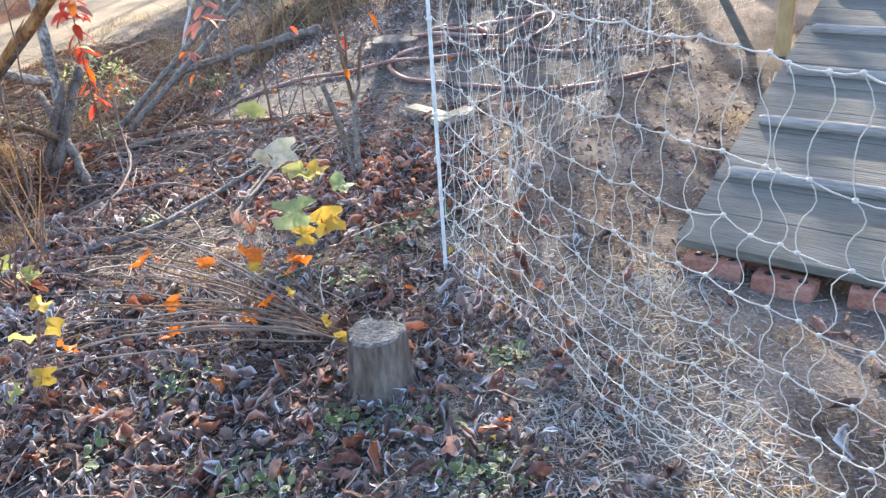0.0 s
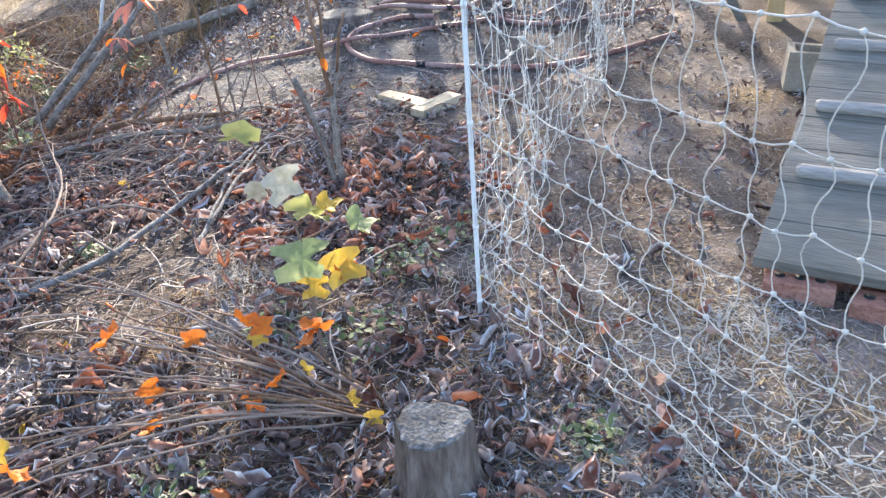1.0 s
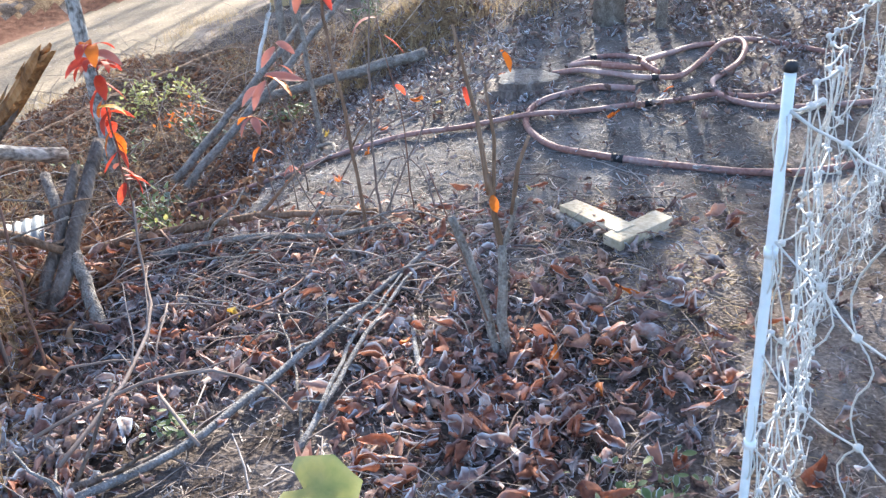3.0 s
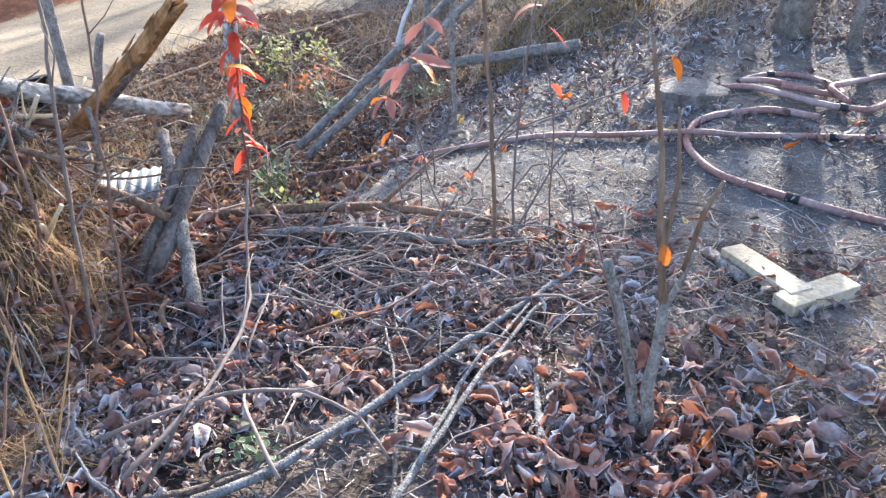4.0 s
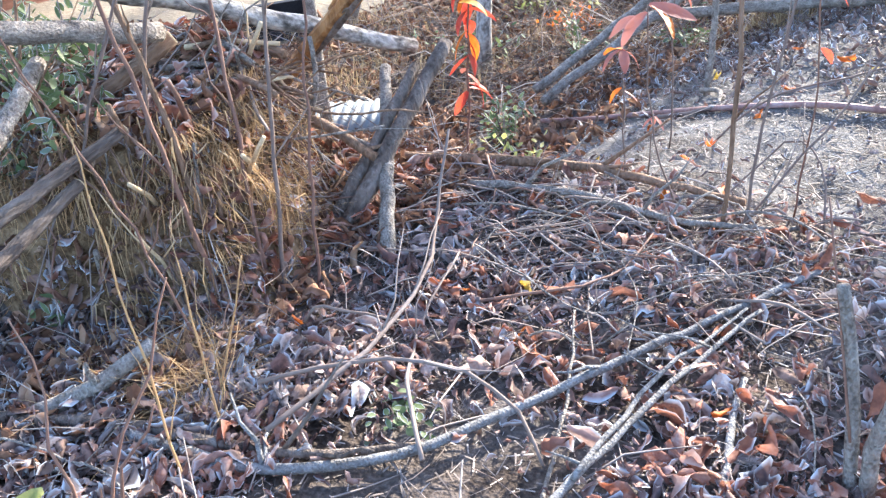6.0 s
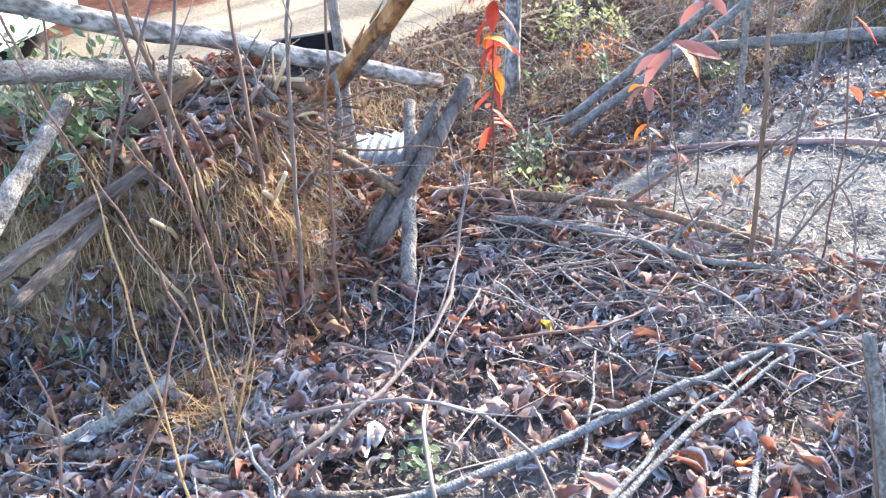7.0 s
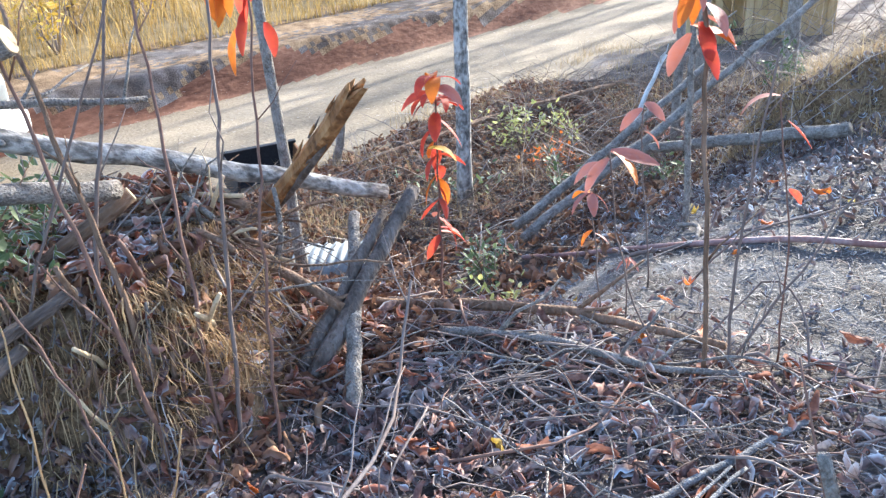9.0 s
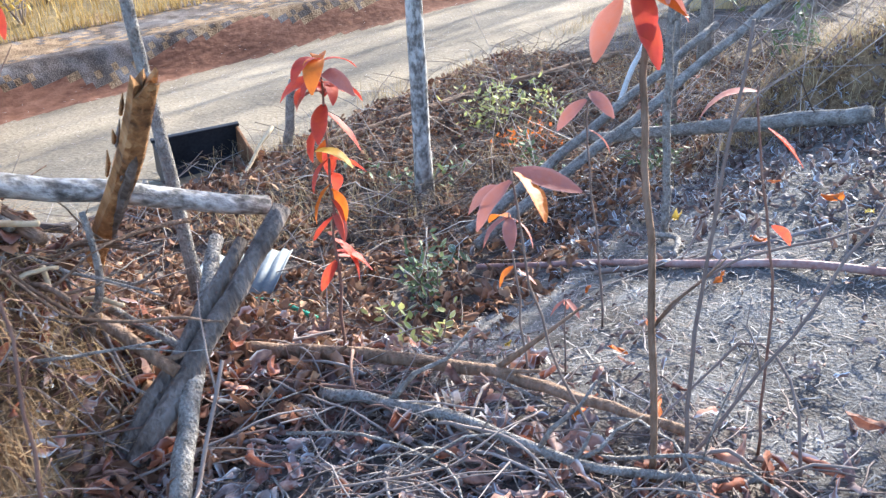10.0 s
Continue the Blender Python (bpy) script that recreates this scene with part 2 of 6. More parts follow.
def height(x, y):
    """The lie of the land: level yard, a gully and brush mound to the left, the sloping track, its clay bank and the field."""
    x, y = np.asarray(x, float), np.asarray(y, float)
    left = np.maximum(0, -x)
    z = -0.075 * np.minimum(left, 4.6) - 0.40 * sstep(1.1, 2.5, left) * sstep(4.75, 5.7, y) * (1 - 0.75 * sstep(8.0, 11.0, y))
    z = z + 0.09 * np.clip(y - 5.2, 0, 12) * sstep(-1.7, -0.3, x)
    track = -0.56 - 0.10 * (left - 4.6)
    z = z + (track - z) * sstep(3.3, 4.2, left)
    r = np.sqrt(((x + 3.0) / 1.15) ** 2 + ((y - 3.82) / np.where(y < 3.82, 0.62, 0.92)) ** 2)
    z = z + 0.52 * sstep(0.86, 0.58, r + 0.03 * np.sin(7 * x + 5 * y)) + 0.05 * np.exp(-((x + 2.15) / 0.28) ** 2 - ((y - 4.15) / 0.25) ** 2)
    z = z - 0.05 * np.exp(-((x + 1.8) / 0.35) ** 2 - ((y - 4.0) / 0.3) ** 2)
    z = z + 0.17 * np.exp(-((x + 2.55) / 0.32) ** 2 - ((y - 4.42) / 0.26) ** 2)
    z = z + 0.30 * sstep(1.0, 0.3, np.sqrt(((x + 1.35) / 0.75) ** 2 + ((y - 8.0) / 0.5) ** 2))
    far = left + 0.15 * (np.clip(y, 3, 30) - 9.0)
    z = z + 0.45 * sstep(8.2, 8.65, far + 0.05 * np.sin(y * 1.3)) + 0.14 * np.clip(far - 9.0, 0, 40)
    rough = 0.018 * np.sin(3.1 * x + 1.3 * y) * np.sin(2.3 * y - 1.7 * x) + 0.010 * np.sin(9.1 * x + 2) * np.sin(8.3 * y) + 0.005 * np.sin(23 * x + 5 * y) * np.sin(19 * y - 7 * x)
    return z + rough * (1 - 0.6 * sstep(4.4, 4.8, left))


def gz(x, y):
    return float(height(x, y))


def link_mesh(name, data, mat, parent=None, label=""):
    ob = new(name, data)
    if mat is not None:
        for k in (mat if isinstance(mat, (list, tuple)) else [mat]):
            data.materials.append(M[k])
    if parent is not None:
        ob.parent = parent
    if label:
        ob["label"] = label
    return ob


def part(name, bm, mat, parent=None, label="", smooth=True):
    data = bpy.data.meshes.new(name)
    bm.to_mesh(data)
    bm.free()
    if smooth:
        data.polygons.foreach_set("use_smooth", [True] * len(data.polygons))
    return link_mesh(name, data, mat, parent, label)


def thing(name, label, category, group="", at=(0, 0, 0)):
    ob = new(name)
    ob.location = at
    ob.empty_display_size = 0.05
    return tagged(ob, label, category, group)


def tube(bm, pts, radii, sides=6, rough=0.0, cap=True, mat=0):
    """A bent tapering rod through pts."""
    pts = [Vector(p) for p in pts]
    if not isinstance(radii, (list, tuple)):
        radii = [radii] * len(pts)
    rings, side = [], None
    for k, p in enumerate(pts):
        d = (pts[min(k + 1, len(pts) - 1)] - pts[max(k - 1, 0)])
        d = d.normalized() if d.length > 1e-9 else Vector((0, 0, 1))
        if side is None:
            side = d.orthogonal().normalized()
        side = (side - d * side.dot(d))
        side = side.normalized() if side.length > 1e-6 else d.orthogonal().normalized()
        up = d.cross(side)
        ring = []
        for j in range(sides):
            a = 2 * math.pi * j / sides
            r = radii[k] * (1 + (rng.uniform(-rough, rough) if rough else 0))
            ring.append(bm.verts.new(p + (side * math.cos(a) + up * math.sin(a)) * r))
        rings.append(ring)
    for a, b in zip(rings, rings[1:]):
        for j in range(sides):
            f = bm.faces.new((a[j], a[(j + 1) % sides], b[(j + 1) % sides], b[j]))
            f.material_index = mat
    if cap:
        bm.faces.new(rings[0][::-1]).material_index = mat
        bm.faces.new(rings[-1]).material_index = mat
    return rings


def bend(a, b, n=6, sag=0.0, wob=0.0, r=None):
    """n + 1 points from a to b, with a bow and some wobble."""
    r = r or rng
    a, b = Vector(a), Vector(b)
    w = wob * (b - a).length
    out = []
    for k in range(n + 1):
        t = k / n
        p = a.lerp(b, t)
        p.z += sag * 4 * t * (1 - t)
        if 0 < k < n:
            p += Vector((r.uniform(-w, w), r.uniform(-w, w), r.uniform(-w, w) * 0.6))
        out.append(p)
    return out


def taper(r0, r1, n):
    return [r0 + (r1 - r0) * k / n for k in range(n + 1)]


def block(bm, size, m=None, bevel=0.004):
    """A box with worn edges, centred, moved by m."""
    got = bmesh.ops.create_cube(bm, size=1.0, matrix=(m or Matrix()) @ Matrix.Diagonal((*size, 1)))
    if bevel:
        edges = list({e for v in got["verts"] for e in v.link_edges})
        bmesh.ops.bevel(bm, geom=edges, offset=bevel, segments=2, profile=0.6, affect="EDGES")
    return bm


class Soup:
    """Many small loose pieces gathered into one mesh, with u running from the midrib (0) to the rim (1)."""

    def __init__(self):
        self.v, self.f, self.u, self.n = [], [], [], 0

    def add(self, verts, faces, us):
        self.v.append(np.asarray(verts, float))
        self.f.extend(tuple(i + self.n for i in f) for f in faces)
        self.u.extend(us)
        self.n += len(verts)

    def mesh(self, name):
        data = bpy.data.meshes.new(name)
        data.from_pydata(np.concatenate(self.v).tolist(), [], self.f)
        uv = data.uv_layers.new(name="rim")
        idx = np.empty(len(data.loops), dtype=np.int32)
        data.loops.foreach_get("vertex_index", idx)
        us = np.asarray(self.u, float)[idx]
        uv.data.foreach_set("uv", np.stack([us, us * 0], 1).ravel())
        data.polygons.foreach_set("use_smooth", [True] * len(data.polygons))
        return data


def rot(yaw, pitch, roll):
    return np.array(Euler((pitch, roll, yaw)).to_matrix())


def leaf_shape(length, width, curl, fold, seg=4, lobes=0.0, r=None):
    """A pointed leaf along +x, bowed by curl, folded along its midrib."""
    r = r or rng
    verts, us, faces = [], [], []
    ang, x, z = 0.0, 0.0, 0.0
    for k in range(seg + 1):
        t = k / seg
        w = width * 0.5 * (math.sin(math.pi * min(1, t * 0.92 + 0.06)) ** 0.8)
        if lobes:
            w *= 1 + lobes * (1 if k % 2 else -0.6)
        w = max(w, 0.0008)
        f = fold * (0.6 + 0.4 * math.sin(3 * t + r.random()))
        verts += [(x, -w * math.cos(f), z + w * math.sin(f)), (x, 0, z), (x, w * math.cos(f), z + w * math.sin(f) * r.uniform(0.5, 1.2))]
        us += [1, 0, 1]
        x += length / seg * math.cos(ang)
        z += length / seg * math.sin(ang)
        ang += curl / seg
    for k in range(seg):
        a = 3 * k
        faces += [(a, a + 1, a + 4, a + 3), (a + 1, a + 2, a + 5, a + 4)]
    return np.array(verts), faces, us


def maple_shape(size, cup=0.25, r=None):
    """A broad lobed leaf with its stalk at the origin, lying along +x."""
    r = r or rng
    spec = [(0.0, 0.05), (0.08, 0.36), (0.20, 0.70), (0.40, 0.68), (0.50, 0.40), (0.62, 0.36), (0.80, 0.62), (1.10, 0.54), (1.02, 0.24), (0.96, 0.0)]
    rim = [(px * size, py * size) for px, py in spec]
    rim = [(0.02 * size, 0.03 * size)] + rim[1:]
    pts = rim + [(px, -py) for px, py in rim[::-1][1:]]
    n = len(pts)
    verts, us = [(0.55 * size, 0, 0)], [0.0]
    w1, w2 = r.uniform(0, 6.28), r.uniform(0, 6.28)
    for q, u in ((0.33, 0.25), (0.68, 0.6), (1.0, 1.0)):
        for px, py in pts:
            dx, dy = (px - 0.55 * size) * q, py * q
            d2 = (dx * dx + dy * dy) / size
            wave = 0.17 * q * q * size * (math.sin(5 * dx / size + w1) + math.sin(6 * dy / size + w2) + 0.5 * math.sin(11 * (dx + dy) / size + w1))
            verts.append((0.55 * size + dx, dy, cup * d2 - 0.12 * size * abs(dy) / size + wave + r.uniform(-0.025, 0.025) * size * q))
            us.append(u)
    faces = [(0, 1 + k, 1 + (k + 1) % n) for k in range(n)]
    faces += [(1 + m * n + k, 1 + (m + 1) * n + k, 1 + (m + 1) * n + (k + 1) % n, 1 + m * n + (k + 1) % n) for m in (0, 1) for k in range(n)]
    return np.array(verts), faces, us


def place(shape, at, yaw, pitch=0.0, roll=0.0):
    v, f, u = shape
    return v @ rot(yaw, pitch, roll).T + np.array(at), f, u


# ---- the ground: one sheet to the horizon ----
def axis(lo, hi, step, far, grow=1.35):
    mid = list(np.arange(lo, hi + 1e-6, step))
    a, b, s = [], [], step
    while (a[-1] if a else lo) > -far:
        s *= grow
        a.append((a[-1] if a else lo) - s)
    s = step
    while (b[-1] if b else hi) < far:
        s *= grow
        b.append((b[-1] if b else hi) + s)
    return np.array(a[::-1] + mid + b)


def build_ground():
    xs, ys = axis(-9.6, 3.2, 0.05, 900), axis(0.2, 13.0, 0.07, 900)
    gx, gy = np.meshgrid(xs, ys)
    gh = height(gx, gy)
    verts = np.stack([gx.ravel(), gy.ravel(), gh.ravel()], 1)
    nx, ny = len(xs), len(ys)
    i = np.arange(nx - 1)[None, :] + nx * np.arange(ny - 1)[:, None]
    faces = np.stack([i, i + 1, i + nx + 1, i + nx], -1).reshape(-1, 4)
    data = bpy.data.meshes.new("ground")
    data.from_pydata(verts.tolist(), [], faces.tolist())
    cx = 0.25 * (gx[:-1, :-1] + gx[1:, 1:] + gx[1:, :-1] + gx[:-1, 1:]).ravel()
    cy = 0.25 * (gy[:-1, :-1] + gy[1:, 1:] + gy[1:, :-1] + gy[:-1, 1:]).ravel()
    wob = 0.12 * np.sin(cy * 2.1) + 0.07 * np.sin(cy * 5.3 + cx)
    kind = np.zeros(len(cx), int)
    cf = -cx + 0.15 * (np.clip(cy, 3, 30) - 9.0)
    kind[(cx < -4.2 - 0.5 * sstep(8, 6.5, cy) + wob) & (cf < 8.2)] = 1
    kind[(cf >= 8.2) & (cf < 8.47 + 0.6 * wob)] = 2
    kind[cf >= 8.47 + 0.6 * wob] = np.where(np.sin(3.3 * cx + 1.1 * cy) + np.sin(2.1 * cy - 5 * cx) + nrg.uniform(-1.2, 1.2, len(cx)) > 0, 4, 5)[cf >= 8.47 + 0.6 * wob]
    kind[cf > 10.2 + 2 * wob] = 3
    heap = np.sqrt(((cx + 3.0) / 1.15) ** 2 + ((cy - 3.82) / np.where(cy < 3.82, 0.62, 0.92)) ** 2) + 0.06 * np.sin(9 * cx) * np.sin(8 * cy)
    knoll = np.sqrt(((cx + 1.35) / 0.75) ** 2 + ((cy - 8.0) / 0.5) ** 2) + 0.06 * np.sin(9 * cx) * np.sin(8 * cy)
    fuzz = nrg.uniform(-0.16, 0.16, len(cx)) + 0.12 * np.sin(3.1 * cx + 1.7 * cy) + 0.08 * np.sin(7 * cx - 4 * cy)
    yard = kind == 0
    # darkened soil under the litter, to deepen the shaded gaps
    kind[yard & (cy + fuzz < 4.95) & (cy + 2 * fuzz > 2.45) & (cx + fuzz < 0.15 + 0.45 * np.maximum(0, 2.8 - cy))] = 5
    kind[yard & (cy + fuzz >= 4.95 - 0.2 * np.minimum(0, cx + 1.4)) & (cy < 10) & (cx + fuzz < 0.75) & (cx > -2.5)] = 6
    kind[yard & (cy + fuzz < 2.3) & (cy > 0.5) & (np.abs(cx + fuzz) < 0.75)] = 6
    kind[yard & (cx - fuzz < -2.0 - 0.25 * np.clip(6.2 - cy, 0, 2)) & (cx > -4.4) & (cy + fuzz > 4.7) & (cy < 10.5)] = 5
    kind[((heap < 0.88) | (knoll < 0.9)) & yard] = 4
    data.polygons.foreach_set("material_index", kind)
    data.polygons.foreach_set("use_smooth", [True] * len(data.polygons))
    ob = link_mesh("ground", data, ["soil", "road", "clay", "field", "earth", "humus_and_shade", "frost_soil"])
    return tagged(ob, "bare frosty yard soil, pale gravel track, red clay bank and field", "ground", kind="structure")


build_ground()


# ---- loose cover: fallen leaves, mulch, straw ----
def scatter(name, label, category, mat, count, area, make, lift=0.006, keep=None):
    s = Soup()
    x0, x1, y0, y1 = area
    made = 0
    while made < count:
        x, y = rng.uniform(x0, x1), rng.uniform(y0, y1)
        made += 1
        if keep and rng.random() > keep(x, y):
            continue
        make(s, x, y, gz(x, y) + lift)
    ob = link_mesh(name, s.mesh(name), mat)
    return tagged(ob, label, category, kind="stuff")


def dry_leaf(r):
    """A crumpled dry oak or beech leaf of length 1: rolled edges, bowed midrib, torn uneven rim."""
    bow, roll, twist = r.gauss(0, 1.6), r.choice((-1, 1)) * r.uniform(0.4, 2.4), r.uniform(-1.6, 1.6)
    wide = r.uniform(0.32, 0.66)
    lobe, phase = r.uniform(0.0, 0.3), r.uniform(0, 6.28)
    rows, cols = 6, 5
    verts, us, faces = [], [], []
    ang, x, z = -bow * 0.5, 0.0, 0.0
    for k in range(rows):
        t = k / (rows - 1)
        w = max(0.012, wide * 0.5 * math.sin(math.pi * min(0.98, t * 0.88 + 0.08)) ** 0.6 * (1 + lobe * math.sin(phase + 9 * t)))
        for j in range(cols):
            q = (j - 2) / 2
            a = q * (roll * (0.5 + t)) + twist * (t - 0.5)
            yy, zz = w * q * math.cos(a), w * abs(q) * math.sin(abs(a)) * (1 if roll > 0 else -1) + w * q * math.sin(twist * (t - 0.5))
            n = 0.075
            verts.append((x + r.uniform(-n, n) * 0.6, yy + r.uniform(-n, n) * 0.5, z + zz + r.uniform(-n, n)))
            us.append(abs(q))
        x += math.cos(ang) / (rows - 1)
        z += math.sin(ang) / (rows - 1)
        ang += bow / (rows - 1)
    for k in range(rows - 1):
        for j in range(cols - 1):
            i = k * cols + j
            faces.append((i, i + 1, i + cols + 1, i + cols))
    v = np.array(verts)
    v -= v.mean(0)
    return v, faces, us


DRY = [dry_leaf(rng) for _ in range(90)]


def fallen(size0, size1, flat=0.5):
    def make(s, x, y, z):
        n = size0 + (size1 - size0) * rng.random() ** 1.4
        yaw = rng.uniform(0, 6.28)
        if rng.random() < 0.07:
            sh = maple_shape(n * 0.55, rng.uniform(-0.8, 2.2))
            s.add(*place(sh, (x, y, z + rng.uniform(0, 0.015)), yaw, rng.uniform(-flat, flat), rng.uniform(-flat, flat)))
        else:
            v, f, u = rng.choice(DRY)
            s.add(*place((v * n, f, u), (x, y, z + n * 0.1 + rng.uniform(0.0, 0.025)), yaw, rng.uniform(-1.6, 1.6) * flat * 1.5, rng.uniform(-1, 1) * flat * 1.4))
    return make


def blob(x, y, cx, cy, rx, ry):
    return math.exp(-((x - cx) / rx) ** 2 - ((y - cy) / ry) ** 2)


def leafy(x, y):
    if x > 0.15 + 0.45 * max(0, 2.8 - y) + 0.1:
        return 0.05
    v = 0.13 + 0.95 * blob(x, y, -0.42, 3.72, 0.45, 0.42) + 0.8 * blob(x, y, -1.65, 4.05, 0.75, 0.7) + 0.34 * blob(x, y, -1.0, 2.0, 0.8, 0.6) - 0.75 * blob(x, y, -1.1, 3.45, 0.32, 0.35) + 0.3 * blob(x, y, -0.95, 4.55, 0.4, 0.25) - 0.8 * blob(x, y, -1.95, 3.4, 0.17, 0.17) + 0.35 * blob(x, y, 0.1, 2.45, 0.25, 0.3)
    if y > 4.95 - 0.25 * min(0, x + 1.2):
        v *= 0.15
    if y > 5.9:
        v = 0.55 * sstep(5.9, 6.5, y + 0.25 * (x + 1))
    return v


scatter("leaf_litter", "brown and grey curled fallen leaves rimmed with frost", "leaf litter", "litter", 15500, (-2.7, 1.4, 0.9, 5.3), fallen(0.03, 0.105), keep=leafy)
scatter("leaf_litter", "crumbled leaf bits among the fallen leaves", "leaf litter", "litter", 24000, (-2.7, 0.9, 1.0, 5.2), fallen(0.010, 0.036, 0.9), lift=0.012, keep=lambda x, y: min(1, leafy(x, y) + 0.15))
scatter("leaf_litter", "frosted grey-brown leaves on the slope behind the hose", "leaf litter", "frost_litter", 15000, (-2.6, 1.6, 5.6, 9.5), fallen(0.02, 0.075, 0.8), keep=lambda x, y: 0.8 * float(sstep(5.8, 6.6, y + 0.2 * (x + 1))) * (1 - 0.95 * min(1, 1.6 * blob(x, y, .15, 6.6, .6, .5))))
scatter("leaf_litter", "dry brown leaves caught in the gully and bank brush", "leaf litter", "bank_litter", 13000, (-4.6, -1.9, 4.4, 9.8), fallen(0.04, 0.10, 0.8), keep=lambda x, y: 0.7 * float(sstep(-1.7, -2.5, x)))
scatter("leaf_litter", "leaves heaped over the brush mound", "leaf litter", "bank_litter", 2600, (-3.6, -1.9, 3.0, 4.9), fallen(0.04, 0.11, 0.9), lift=0.02, keep=lambda x, y: 0.75 if gz(x, y) > 0.3 or gz(x, y) < 0.02 else 0.45)
scatter("leaf_litter", "frosted brown leaves drifted at the foot of the mound", "leaf litter", "litter", 1600, (-2.5, -1.5, 2.7, 3.75), fallen(0.04, 0.10, 0.6), lift=0.012, keep=lambda x, y: (1 - 1.1 * blob(x, y, -1.95, 3.38, 0.17, 0.17)) if gz(x, y) < 0.0 else 0.08)
scatter("leaf_litter", "frost-whitened leaves lying around the stump", "leaf litter", "frost_litter", 3600, (-1.5, 0.5, 0.9, 2.9), fallen(0.03, 0.085, 0.8), lift=0.012, keep=lambda x, y: 0.8 * float(sstep(0.5, -0.2, x - 0.3 * (2.3 - y))))
scatter("rust_leaves", "rust-coloured fallen leaves among the grey litter", "leaf litter", "rust_leaf", 5200, (-2.6, 0.4, 1.3, 5.2), fallen(0.05, 0.11), lift=0.02, keep=lambda x, y: 1.0 * blob(x, y, -0.42, 3.72, 0.42, 0.38) + 0.2 * blob(x, y, -0.9, 4.75, 0.35, 0.2) + 0.22 * blob(x, y, -1.6, 4.5, 0.9, 0.45) + 0.25 * blob(x, y, -0.7, 2.3, 0.7, 0.4) + 0.05)
scatter("rust_leaves", "rust-coloured leaves caught on the crest of the mound", "leaf litter", "rust_leaf", 380, (-3.0, -2.0, 3.6, 4.75), fallen(0.05, 0.10, 0.7), lift=0.05)
scatter("leaf_litter", "crumbled dull leaves thinly strewn over the open soil", "leaf litter", "frost_litter", 4200, (-2.0, 1.9, 3.0, 7.0), fallen(0.012, 0.05, 0.7), lift=0.004, keep=lambda x, y: 0.75 if y > 4.8 or x > 0.05 else 0.2)
scatter("leaf_litter", "frost-rimmed leaves banked below the mound", "leaf litter", "frost_litter", 1700, (-2.9, -1.7, 2.7, 3.6), fallen(0.04, 0.10, 0.7), lift=0.015, keep=lambda x, y: 0.8 if gz(x, y) < 0.02 else 0.1)
scatter("orange_leaves", "bright orange fallen leaves", "leaf litter", "orange_leaf", 30, (-2.0, 0.6, 1.6, 6.6), fallen(0.05, 0.085), lift=0.02)
scatter("yellow_leaves", "yellow fallen leaves", "leaf litter", "yellow_leaf", 12, (-2.0, 0.6, 1.8, 6.4), fallen(0.05, 0.08), lift=0.02)


def chip(s, x, y, z):
    n, w = 0.008 + 0.06 * rng.random() ** 2.2, rng.uniform(0.0008, 0.0026)
    v = np.array([(-n / 2, -w, 0), (n / 2, -w * 0.6, 0.002), (n / 2, w * 0.6, 0.002), (-n / 2, w, 0), (0, 0, w * 1.6)])
    s.add(*place((v, [(0, 1, 4), (1, 2, 4), (2, 3, 4), (3, 0, 4)], [0, 0, 0, 0, 1]), (x, y, z + rng.uniform(0, 0.006)), rng.uniform(0, 6.28), rng.uniform(-0.3, 0.3), rng.uniform(-0.25, 0.25)))


scatter("mulch", "pale frosted grass bits and straw about the stump", "mulch", "frost_grass", 15000, (-0.9, 0.9, 1.0, 2.9), chip, lift=0.006, keep=lambda x, y: 0.3 + blob(x, y, 0.1, 1.7, 0.5, 0.4))
scatter("mulch", "pale wood chips, needles and straw bits strewn on the soil", "mulch", "chips", 30000, (-2.3, 2.0, 1.2, 7.4), chip, lift=0.002)
scatter("mulch", "frosted chips and dry grass bits on the open soil", "mulch", "frost_chip", 13000, (-2.2, 1.4, 4.2, 6.8), chip, lift=0.003)
scatter("mulch", "pale dry straw strewn on the soil beside the cut sapling", "mulch", "straw", 4200, (-0.4, 0.6, 3.3, 5.2), chip, lift=0.006, keep=lambda x, y: blob(x, y, 0.1, 4.3, 0.3, 0.5))
# bright straw colour gives the sun patch that the light leaves out here
scatter("mulch", "golden straw bits beside the stump, standing in for a sunlit patch", "mulch", "thatch", 2600, (-0.3, 0.6, 1.7, 2.9), chip, lift=0.012, keep=lambda x, y: blob(x, y, 0.1, 2.3, 0.28, 0.35) + 0.5 * blob(x, y, -0.1, 2.65, 0.25, 0.15))
scatter("mulch", "pale straw strewn inside the fence near the ramp", "mulch", "frost_grass", 4200, (0.1, 1.8, 1.2, 3.6), chip, lift=0.008, keep=lambda x, y: blob(x, y, 0.6, 2.4, 0.4, 0.6))
scatter("mulch", "straw bits inside the poultry fence", "mulch", "straw", 3600, (0.3, 2.6, 1.2, 5.5), chip, lift=0.002, keep=lambda x, y: blob(x, y, 0.7, 2.4, 0.45, 0.6) + 0.8 * blob(x, y, 1.45, 4.5, 0.4, 0.5) + 0.12)
scatter("mulch", "small stones and grit on the gravel track", "gravel", "chips", 5000, (-8.6, -4.6, 4.5, 16), chip, lift=0.002)


